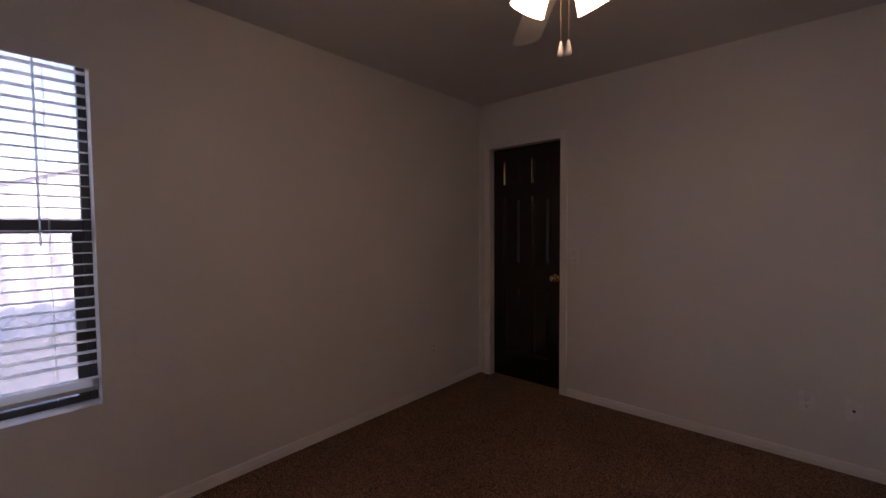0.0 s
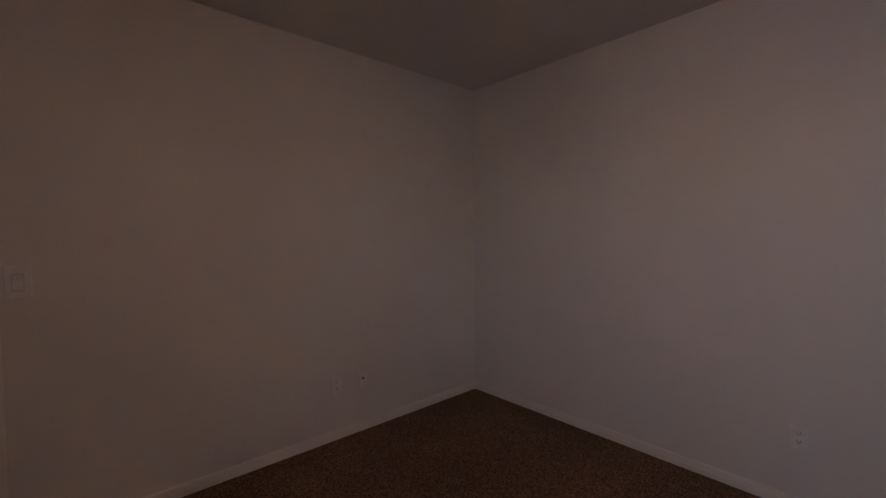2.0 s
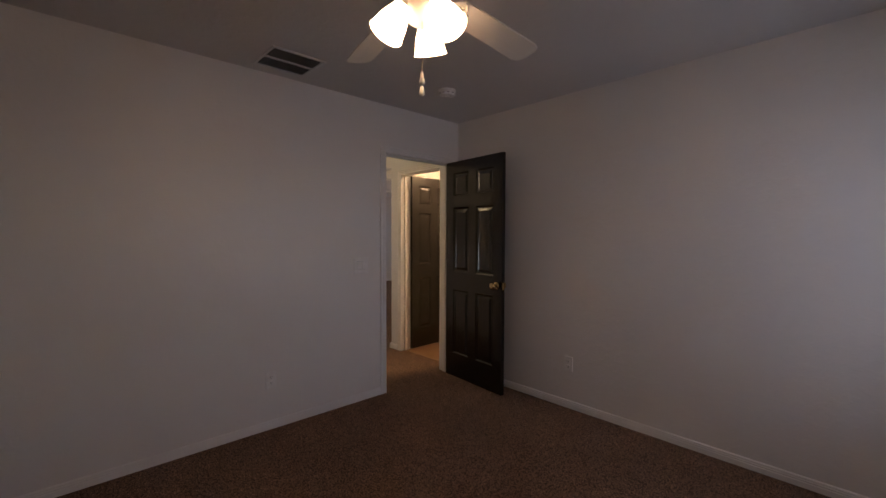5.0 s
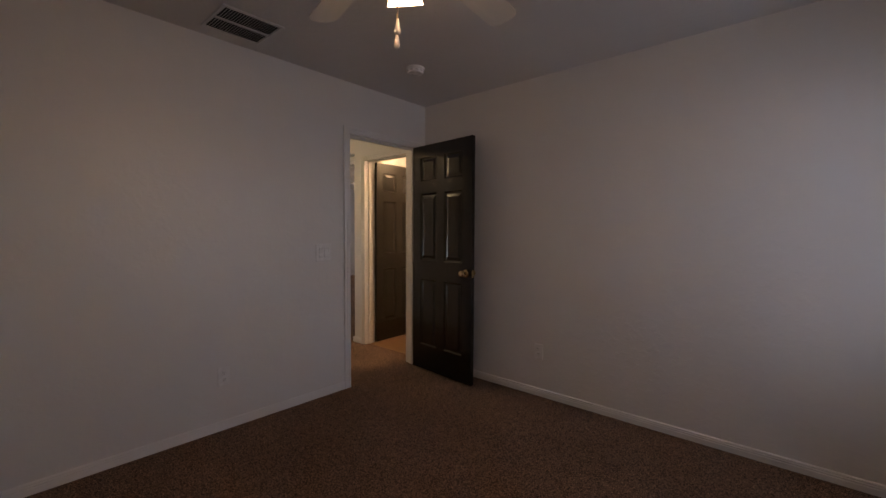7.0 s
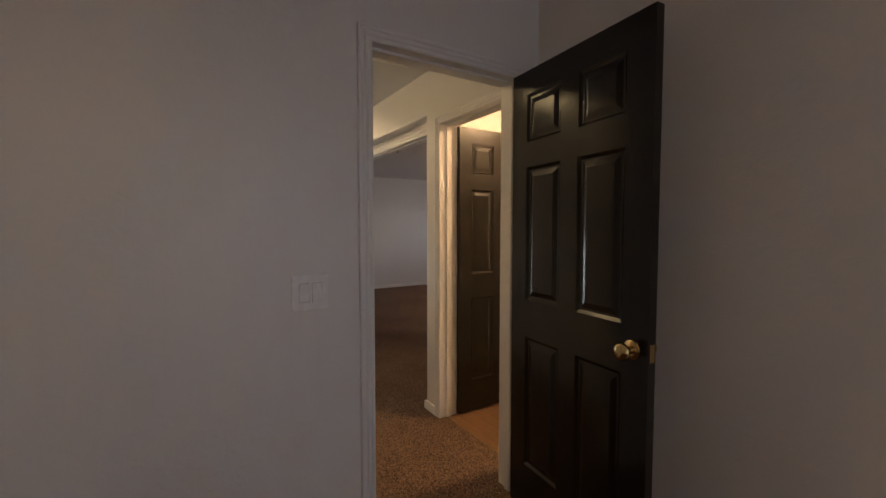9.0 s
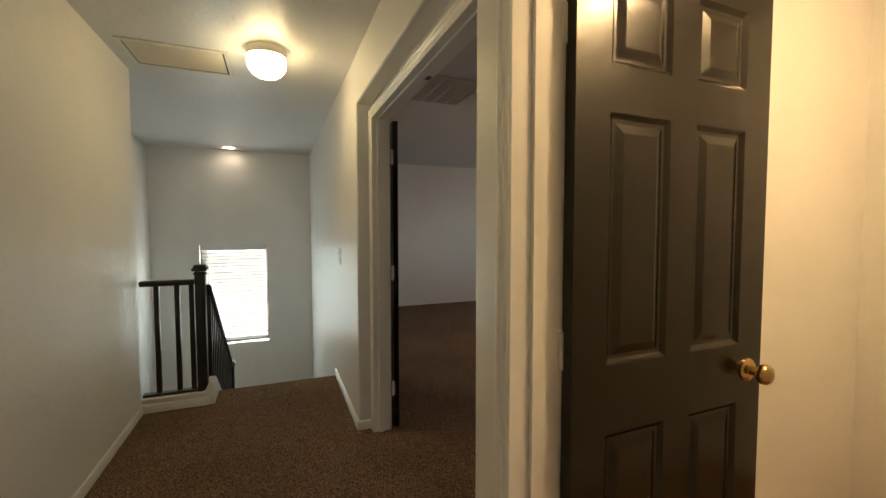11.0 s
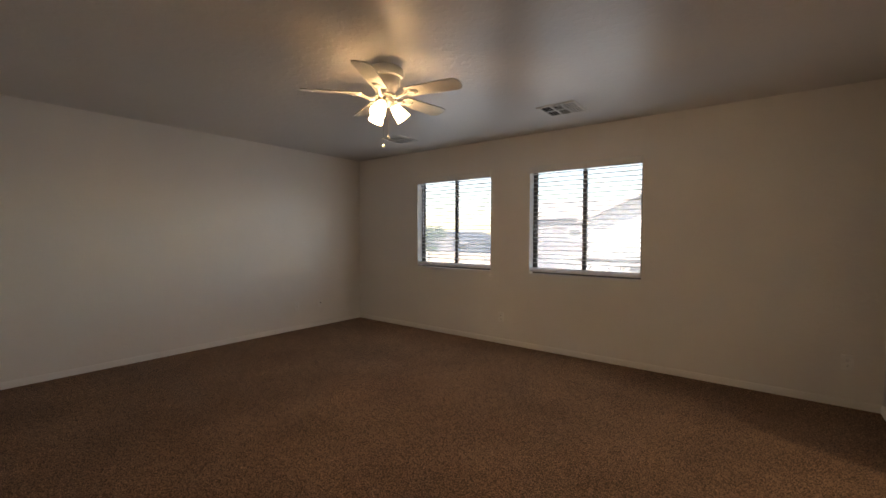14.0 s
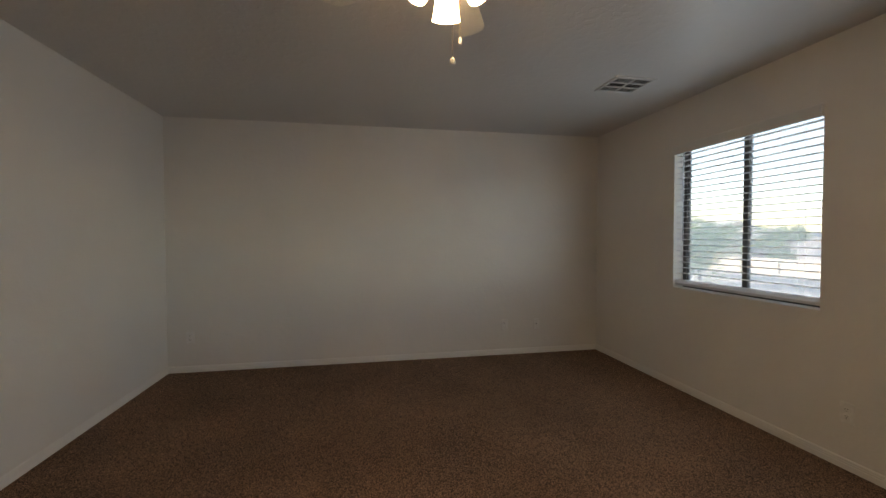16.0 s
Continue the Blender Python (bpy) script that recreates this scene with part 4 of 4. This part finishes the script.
def diffuser(x, y, w, h, west=62):
    """A three-way supply register: slats in the middle one way, at both ends the other."""
    v = thing("ceiling_vent", pose(x, y, CEILING), "white three-way ceiling supply register", "vent", "large bedroom registers")
    b = 0.026
    part("backing", box(-w / 2 + 0.01, w / 2 - 0.01, -h / 2 + 0.01, h / 2 - 0.01, -0.0035, -0.001), DARK, v)
    bm = bmesh.new()
    add_box(bm, -w / 2, w / 2, -h / 2, -h / 2 + b, -0.011, -0.0005, bevel=0.003)
    add_box(bm, -w / 2, w / 2, h / 2 - b, h / 2, -0.011, -0.0005, bevel=0.003)
    add_box(bm, -w / 2, -w / 2 + b, -h / 2 + b, h / 2 - b, -0.011, -0.0005, bevel=0.003)
    add_box(bm, w / 2 - b, w / 2, -h / 2 + b, h / 2 - b, -0.011, -0.0005, bevel=0.003)
    part("frame", bm, VENT, v, "white enamelled frame")
    iw, ih = w - 2 * b, h - 2 * b
    third = iw / 3
    for e in (-third / 2, third / 2):
        part("divider", box(e - 0.007, e + 0.007, -ih / 2, ih / 2, -0.010, -0.003), VENT, v)
    part("divider", box(-iw / 2, iw / 2, -0.008, 0.008, -0.0102, -0.003), VENT, v)
    mid = mesh_of("slat", box(-third / 2 + 0.008, third / 2 - 0.008, -0.0045, 0.0045, -0.0007, 0.0007), VENT)
    side = mesh_of("slat", box(-ih / 4 + 0.006, ih / 4 - 0.006, -0.007, 0.007, -0.0007, 0.0007), VENT)
    n = 12
    for i in range(n):
        yy = -ih / 2 + ih * (i + 0.5) / n
        if abs(yy) > 0.010:
            share("slat", mid, v, pose(0, yy, -0.008, -34))
    for s in (-1, 1):
        for half in (-1, 1):
            for i in range(4):
                share("slat", side, v, pose(s * (third / 2 + third * (i + 0.5) / 4.1), half * ih / 4, -0.008, 0, 0, 90) @ pose(0, 0, 0, -32 if s > 0 else west))
    return v


diffuser(4.82, -4.655, 0.345, 0.335)
diffuser(6.83, -4.655, 0.300, 0.325, -32)


def smoke_detector(x, y):
    d = thing("smoke_detector", pose(x, y, CEILING), "round white plastic smoke detector on the ceiling", "smoke detector", "smoke detectors")
    part("base", lathe(bmesh.new(), [(0, 0), (0.066, 0), (0.067, -0.004), (0.066, -0.014), (0.063, -0.016), (0, -0.016)], 36), PLATE, d, smooth=True)
    part("cover", lathe(bmesh.new(), [(0, -0.016), (0.058, -0.016), (0.060, -0.019), (0.059, -0.032), (0.054, -0.040), (0.030, -0.044), (0.012, -0.044), (0, -0.046)], 36), PLATE, d, smooth=True)
    slot = mesh_of("slot", box(-0.008, 0.008, -0.001, 0.001, -0.002, 0.002), DARK)
    for i in range(10):
        a = 36 * i
        share("slot", slot, d, pose(0.0595 * math.cos(radians(a)), 0.0595 * math.sin(radians(a)), -0.027, 0, 0, a + 90))
    part("lamp", lathe(bmesh.new(), [(0, -0.044), (0.003, -0.044), (0.002, -0.047), (0, -0.048)], 10, pose(0.02, 0.01, 0)), DARK, d)
    return d


smoke_detector(0.80, 0.040)
smoke_detector(3.11, -0.415)

for lx, ly, glass in ((4.335, -0.16, DOME), (2.33, 0.36, DOME_2)):
    lamp = thing("dome_light", pose(lx, ly, CEILING), "lit round frosted dome ceiling light in the hall", "ceiling light", "hall dome lights")
    part("pan", lathe(bmesh.new(), [(0, 0), (0.116, 0), (0.120, -0.006), (0.116, -0.050), (0, -0.050)], 40), NICKEL, lamp, "metal pan", True)
    part("dome", lathe(bmesh.new(), [(0.111, -0.050), (0.114, -0.080), (0.108, -0.115), (0.088, -0.146), (0.054, -0.166), (0.0, -0.174)], 40), glass, lamp, "lit frosted glass dome", True)
    part("finial", lathe(bmesh.new(), [(0, -0.173), (0.008, -0.174), (0.006, -0.182), (0, -0.185)], 16), NICKEL, lamp, smooth=True)

can = thing("recessed_light", pose(7.85, 0.375, CEILING), "lit recessed can light over the stairs", "recessed light")
part("trim_ring", lathe(bmesh.new(), [(0.066, -0.001), (0.088, -0.001), (0.090, -0.004), (0.084, -0.008), (0.068, -0.006), (0.066, -0.001)], 36), PLATE, can, smooth=True)
part("lens", lathe(bmesh.new(), [(0, -0.003), (0.067, -0.003), (0.0, -0.0045)], 36), CANLENS, can, "lit lens")

for bx, by in ((1.55, -1.65), (1.60, -3.70)):
    bl = thing("bathroom_light", pose(bx, by, CEILING), "lit round bathroom ceiling light", "ceiling light", "bathroom lights")
    part("pan", lathe(bmesh.new(), [(0, 0), (0.120, 0), (0.124, -0.005), (0.120, -0.020), (0, -0.020)], 32), NICKEL, bl, smooth=True)
    part("dome", lathe(bmesh.new(), [(0.114, -0.020), (0.108, -0.050), (0.080, -0.080), (0.040, -0.094), (0, -0.098)], 32), BATHLENS if by > -3 else SUITELENS, bl, "lit glass dome", True)

hatch = thing("attic_hatch", pose(0, 0, 0), "white framed attic access hatch in the hall ceiling", "attic hatch")
HX0, HX1, HY0, HY1 = 1.66, 2.36, -0.46, 0.16
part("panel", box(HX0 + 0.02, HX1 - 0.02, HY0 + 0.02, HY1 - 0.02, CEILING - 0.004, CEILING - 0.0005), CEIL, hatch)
for a in ((HX0, HX1, HY0, HY0 + 0.02), (HX0, HX1, HY1 - 0.02, HY1), (HX0, HX0 + 0.02, HY0 + 0.02, HY1 - 0.02), (HX1 - 0.02, HX1, HY0 + 0.02, HY1 - 0.02)):
    part("frame_board", box(*a, CEILING - 0.062, CEILING - 0.0005, bevel=0.004), TRIM, hatch)


# ---------------------------------------------------------------- plates on the walls
def facing(x, y, z, nx, ny):
    """A pose on a wall: its own -y points into the room along (nx, ny)."""
    return pose(x, y, z, 0, 0, math.degrees(math.atan2(nx, -ny)))


def plate_body(w, h):
    return box(-w / 2, w / 2, -0.0075, 0, -h / 2, h / 2, bevel=0.003, seg=2)


def outlet(m, group="wall outlets", label="white duplex wall outlet above the baseboard"):
    o = thing("wall_outlet", m, label, "outlet", group)
    part("cover_plate", plate_body(0.072, 0.118), PLATE, o)
    for s in (-1, 1):
        bm = lathe(bmesh.new(), [(0, 0.0085), (0.0155, 0.0085), (0.0165, 0.0075), (0.0165, 0.0), (0, 0.0)], 20, pose(0, 0, s * 0.0195, 90) @ Matrix.Diagonal((1, 0.86, 1, 1)))
        rec = part("receptacle", bm, PLATE, o)
        for dx, hh in ((-0.006, 0.0042), (0.006, 0.0034)):
            part("slot", box(dx - 0.0011, dx + 0.0011, -0.0092, -0.0080, s * 0.0195 + 0.003 - hh, s * 0.0195 + 0.003 + hh), DARK, rec)
        part("slot", lathe(bmesh.new(), [(0, 0.0092), (0.0024, 0.0092), (0.0024, 0.008), (0, 0.008)], 10, pose(0, 0, s * 0.0195 - 0.0075, 90)), DARK, rec)
    part("screw", lathe(bmesh.new(), [(0, 0.0078), (0.003, 0.007), (0.0032, 0.006), (0, 0.006)], 10, pose(0, 0, 0, 90)), PLATE, o)
    return o


def cable_plate(m, label="white cable outlet plate with a centre jack"):
    o = thing("cable_plate", m, label, "wall plate", "cable plates")
    part("cover_plate", plate_body(0.070, 0.115), PLATE, o)
    part("jack", lathe(bmesh.new(), [(0, 0.017), (0.0045, 0.017), (0.0048, 0.009), (0.0070, 0.009), (0.0070, 0.005), (0, 0.005)], 12, pose(0, 0, 0, 90)), DARK, o, "dark coaxial jack")
    return o


def rocker(m, gangs, label):
    o = thing("light_switch", m, label, "light switch", "light switches")
    w = 0.080 if gangs == 1 else 0.131
    part("cover_plate", plate_body(w, 0.131), PLATE, o)
    for i in range(gangs):
        x = (i - (gangs - 1) / 2) * 0.046
        # Flat grey patch; its edge draws the shaded gap round the rocker.
        part("gap_patch", box(x - 0.0185, x + 0.0185, -0.0078, -0.0040, -0.0345, 0.0345, bevel=0.0008), GAP, o)
        bm = bmesh.new()
        up, down = (0.0045, 0.0) if i == 0 else (0.0, 0.0045)
        rows = [[bm.verts.new((x + sx * 0.0170, -0.0085 - d, z)) for sx in (-1, 1)] for z, d in ((-0.0325, down), (0.0, 0.0), (0.0325, up))]
        back = [[bm.verts.new((x + sx * 0.0170, -0.0050, z)) for sx in (-1, 1)] for z in (-0.0325, 0.0, 0.0325)]
        for k in (0, 1):
            bm.faces.new((rows[k][0], rows[k][1], rows[k + 1][1], rows[k + 1][0]))
            bm.faces.new((back[k][1], back[k][0], back[k + 1][0], back[k + 1][1]))
            for e in (0, 1):
                bm.faces.new((rows[k][e], rows[k + 1][e], back[k + 1][e], back[k][e]))
        for k in (0, 2):
            bm.faces.new((rows[k][0], rows[k][1], back[k][1], back[k][0]))
        bmesh.ops.recalc_face_normals(bm, faces=bm.faces)
        part("rocker", bm, PLATE, o, "white rocker")
    return o


outlet(facing(EX, 1.154, 0.342, -1, 0))
outlet(facing(0.170, SY, 0.345, 0, 1))
outlet(facing(0.140, NY, 0.344, 0, -1))
cable_plate(facing(0.328, NY, 0.344, 0, -1))
outlet(facing(WX, 2.58, 0.360, 1, 0))
outlet(facing(ME, -4.245, 0.331, -1, 0))
outlet(facing(ME, -1.076, 0.338, -1, 0))
cable_plate(facing(ME, -4.62, 0.325, -1, 0))
outlet(facing(5.820, MS, 0.315, 0, 1))
outlet(facing(2.827, MS, 0.340, 0, 1))
rocker(facing(EX, 0.427, 1.102, -1, 0), 2, "white double rocker switch by the bedroom door")
rocker(facing(-1.232, NY, 1.110, 0, -1), 1, "white single rocker switch beside the closet door")
rocker(facing(5.005, SY, 1.110, 0, 1), 2, "white double rocker switch on the hall wall")
cable_plate(facing(ME, -5.30, 2.20, -1, 0), "small white plate high in the corner").scale = (0.4, 1.6, 0.4)

plug = thing("plug_in_freshener", facing(MW, -4.90, 0.315, 1, 0), "white plug-in device in a low wall outlet", "plug-in")
part("cover_plate", plate_body(0.072, 0.118), PLATE, plug)
part("body", box(-0.024, 0.024, -0.055, -0.006, -0.05, 0.03, bevel=0.010, seg=3), PLATE, plug, "rounded white plug body")


# ---------------------------------------------------------------- outside
ground = structure("ground", box(-400, 400, -400, 400, -3.4, -3.1), GRAVEL, "pale desert gravel ground around the houses", "ground")


def gable_house(name, x0, x1, y0, y1, eave, ridge, axis, stucco, roof, windows, label):
    """A stucco house on the ground with a gabled roof along axis; windows: (face, a, b, z, z)."""
    h = thing(name, pose(0, 0, 0), label, "house", "neighbouring houses")
    z0 = -3.1
    bm = bmesh.new()
    if axis == "y":
        xm = (x0 + x1) / 2
        sec = [(x0, z0), (x1, z0), (x1, eave), (xm, ridge), (x0, eave)]
        rings = [[bm.verts.new((a, y, z)) for a, z in sec] for y in (y0, y1)]
    else:
        ym = (y0 + y1) / 2
        sec = [(y0, z0), (y1, z0), (y1, eave), (ym, ridge), (y0, eave)]
        rings = [[bm.verts.new((x, a, z)) for a, z in sec] for x in (x0, x1)]
    bm.faces.new(rings[0])
    bm.faces.new(rings[1])
    for i in range(5):
        j = (i + 1) % 5
        bm.faces.new((rings[0][i], rings[0][j], rings[1][j], rings[1][i]))
    bmesh.ops.recalc_face_normals(bm, faces=bm.faces)
    part("walls", bm, stucco, h, "sunlit stucco walls")
    o = 0.45
    for s in (0, 1):
        bm = bmesh.new()
        if axis == "y":
            xe, xm = ((x0, x1)[s]), (x0 + x1) / 2
            d = -o if s == 0 else o
            slope = (ridge - eave) / (xm - x0)
            pts = [(xe + d, eave - o * slope + 0.02), (xm, ridge + 0.02), (xm, ridge + 0.20), (xe + d, eave - o * slope + 0.18)]
            rings = [[bm.verts.new((a, y, z)) for a, z in pts] for y in (y0 - o, y1 + o)]
        else:
            ye, ym = ((y0, y1)[s]), (y0 + y1) / 2
            d = -o if s == 0 else o
            slope = (ridge - eave) / (ym - y0)
            pts = [(ye + d, eave - o * slope + 0.02), (ym, ridge + 0.02), (ym, ridge + 0.20), (ye + d, eave - o * slope + 0.18)]
            rings = [[bm.verts.new((x, a, z)) for a, z in pts] for x in (x0 - o, x1 + o)]
        bm.faces.new(rings[0])
        bm.faces.new(rings[1])
        for i in range(4):
            j = (i + 1) % 4
            bm.faces.new((rings[0][i], rings[0][j], rings[1][j], rings[1][i]))
        bmesh.ops.recalc_face_normals(bm, faces=bm.faces)
        part("roof", bm, roof, h, "pitched tile roof")
    for face, a, b, c, d in windows:
        if face == "north":
            w = part("window", box(a, b, y1 + 0.005, y1 + 0.05, c, d), TRIM, h)
            part("pane", box(a + 0.06, b - 0.06, y1 + 0.051, y1 + 0.056, c + 0.06, d - 0.06), GLASSY, w)
        else:
            w = part("window", box(x1 + 0.005, x1 + 0.05, a, b, c, d), TRIM, h)
            part("pane", box(x1 + 0.051, x1 + 0.056, a + 0.06, b - 0.06, c + 0.06, d - 0.06), GLASSY, w)
    return h


gable_house("neighbour_house", 4.9, 9.5, -31.0, -20.0, 2.05, 3.02, "y", STUCCO_LIT, TILE, [], "two-storey pale stucco house with a tiled gable roof")
side = gable_house("neighbour_wing", 9.55, 14.6, -29.5, -21.8, 2.26, 3.25, "x", STUCCO_DIM, TILE, [("north", 10.50, 11.20, 1.20, 1.66)], "pale stucco house wing with a low tiled roof")
part("gable_vent", box(11.45, 12.00, -21.8, -21.74, 1.68, 1.87), SHINGLE, side, "dark louvred vent")
gable_house("far_house", 46, 58, -78, -64, -0.1, 1.8, "y", STUCCO_DIM, SHINGLE, [("north", 46, 48, -1.6, -0.4)], "far single-storey tan house with a grey roof")
gable_house("far_house", 60, 74, -76, -62, 0.3, 2.4, "x", STUCCO_TAN, SHINGLE, [("north", 63, 65, -1.5, -0.4)], "far single-storey tan house with a grey roof")
gable_house("far_house", 26, 38, -84, -70, 0.2, 2.0, "y", STUCCO, SHINGLE, [("north", 29, 31, -1.6, -0.4)], "far single-storey pale house with a grey roof")
gable_house("far_house", 78, 92, -90, -70, 1.8, 4.6, "x", STUCCO_TAN, TILE, [("north", 82, 84, 0.0, 1.2)], "far two-storey tan house with a tiled roof")
gable_house("west_far_house", -30, -17, -4.0, 9.0, 1.1, 3.4, "x", STUCCO, TILE, [("east", 0.5, 2.0, -0.4, 0.8)], "pale neighbouring house beyond the tiled roof")

# block fence between the yards
fence = thing("block_fence", pose(0, 0, 0), "tan block garden wall with piers", "fence")
for i in range(14):
    x0 = 14.0 + i * 5.0
    part("panel", box(x0, x0 + 4.6, -50.1, -49.9, -3.1, -1.25), BLOCK, fence)
    part("pier", box(x0 + 4.6, x0 + 5.0, -50.2, -49.8, -3.1, -1.15), BLOCK, fence)

# timber patio cover in front of the neighbour's gable
patio = thing("patio_cover", pose(0, 0, 0), "timber patio cover on braced posts", "patio cover")
part("beam", box(4.3, 9.1, -17.1, -16.9, 0.20, 0.45), TIMBER, patio)
part("beam", box(4.3, 9.1, -19.6, -19.4, 0.20, 0.45), TIMBER, patio)
part("deck", box(4.1, 9.3, -19.8, -16.7, 0.45, 0.58), TIMBER, patio)
for x in (4.5, 6.1, 7.5, 8.9):
    post = part("post", box(x - 0.09, x + 0.09, -17.09, -16.91, -3.1, 0.20), TIMBER, patio)
    part("brace", tube(bmesh.new(), [(x, -17.0, -0.45), (x + 0.45, -17.0, 0.2)], 0.06, 4), TIMBER, post)
    part("brace", tube(bmesh.new(), [(x, -17.0, -0.45), (x - 0.45, -17.0, 0.2)], 0.06, 4), TIMBER, post)


def tree(x, y, height, spread, seed, label):
    rnd = random.Random(seed)
    t = thing("tree", pose(x, y, -3.1), label, "tree", "garden trees")
    bm = bmesh.new()
    tube(bm, [(0, 0, 0), (0.1, 0.05, height * 0.25), (0.05, -0.1, height * 0.5), (0.2, 0.0, height * 0.75)], [0.20, 0.16, 0.11, 0.05], 9)
    ends = []
    for i in range(11):
        a = rnd.uniform(0, 6.28)
        z = height * rnd.uniform(0.25, 0.6)
        e = Vector((math.cos(a) * spread * rnd.uniform(0.5, 0.9), math.sin(a) * spread * rnd.uniform(0.5, 0.9), height * rnd.uniform(0.5, 0.92)))
        tube(bm, [(0.08, 0, z), (e.x * 0.5, e.y * 0.5, (z + e.z) / 2 + 0.2), e], [0.07, 0.045, 0.015], 6)
        ends.append(e)
    part("trunk", bm, BARK, t, "branching trunk")
    verts, faces = [], []
    clumps = ends + [Vector((rnd.uniform(-0.5, 0.5) * spread, rnd.uniform(-0.5, 0.5) * spread, height * rnd.uniform(0.2, 1.0))) for i in range(26)]
    for c in clumps:
        rad = spread * rnd.uniform(0.24, 0.42)
        for k in range(210):
            d = Vector((rnd.gauss(0, 1), rnd.gauss(0, 1), rnd.gauss(0, 0.8))).normalized() * rad * rnd.uniform(0.35, 1.0)
            p, u = c + d, Vector((rnd.gauss(0, 1), rnd.gauss(0, 1), rnd.gauss(0, 1))).normalized()
            w = u.orthogonal().normalized()
            s = rnd.uniform(0.05, 0.11)
            n = len(verts)
            verts += [p - u * s * 1.6, p + w * s * 0.7, p + u * s * 1.6, p - w * s * 0.7]
            faces.append((n, n + 1, n + 2, n + 3))
    me = bpy.data.meshes.new("crown")
    me.from_pydata([tuple(v) for v in verts], [], faces)
    me.materials.append(LEAF)
    share("crown", me, t, Matrix())
    return t


tree(40.0, -36.0, 5.6, 3.9, 3, "leafy green garden tree beside the block fence")
tree(46.5, -41.0, 5.2, 2.8, 4, "leafy green garden tree beside the block fence")
tree(52.0, -60.0, 5.6, 3.2, 5, "leafy green tree behind the block fence")
tree(66.0, -58.0, 5.2, 3.0, 6, "leafy green tree behind the block fence")
tree(30.0, -60.0, 5.0, 2.8, 7, "leafy green tree behind the block fence")

# tiled roof of the next house, close outside the small bedroom window
roof_house = thing("tiled_roof_house", pose(0, 0, 0), "neighbouring house with a barrel-tiled roof close to the window", "house", "neighbouring houses")
R_EAVE, R_Z, R_TOP, R_ZT = -7.0, 0.02, -10.6, 1.56
bm = bmesh.new()
v = [bm.verts.new((x, y, z)) for y in (-6.0, 9.0) for x, z in ((R_EAVE - 0.4, -3.1), (R_EAVE - 0.4, R_Z - 0.05), (R_TOP, R_ZT - 0.12), (R_TOP - 3.2, R_Z - 0.05), (R_TOP - 3.2, -3.1))]
bm.faces.new(v[:5])
bm.faces.new(v[5:][::-1])
for i in range(5):
    j = (i + 1) % 5
    bm.faces.new((v[i], v[i + 5], v[j + 5], v[j]))
bmesh.ops.recalc_face_normals(bm, faces=bm.faces)
part("walls", bm, STUCCO, roof_house, "pale stucco walls")
bm = bmesh.new()
LEN = 0.46
prof = [(-0.15 + 0.30 * i / 12, 0.055 * math.cos(math.pi * 2 * (i / 12 - 0.5)) ) for i in range(13)]
ends = [[bm.verts.new((xx, yy, zz + lift)) for yy, zz in prof] for xx, lift in ((0.0, 0.03), (-LEN, 0.0))]
low = [[bm.verts.new((xx, yy, zz + lift - 0.016)) for yy, zz in prof] for xx, lift in ((0.0, 0.03), (-LEN, 0.0))]
for i in range(12):
    bm.faces.new((ends[0][i], ends[0][i + 1], ends[1][i + 1], ends[1][i]))
    bm.faces.new((ends[0][i], low[0][i], low[0][i + 1], ends[0][i + 1]))
bmesh.ops.recalc_face_normals(bm, faces=bm.faces)
tile_mesh = mesh_of("roof_tile", bm, TILE, True)
pitch = math.degrees(math.atan2(R_ZT - R_Z, R_EAVE - R_TOP))
for r in range(10):
    for c in range(28):
        d = 0.40 * r
        share("roof_tile", tile_mesh, roof_house, pose(R_EAVE - d * math.cos(radians(pitch)), -3.2 + 0.30 * c, R_Z + d * math.sin(radians(pitch)), 0, pitch, 0))
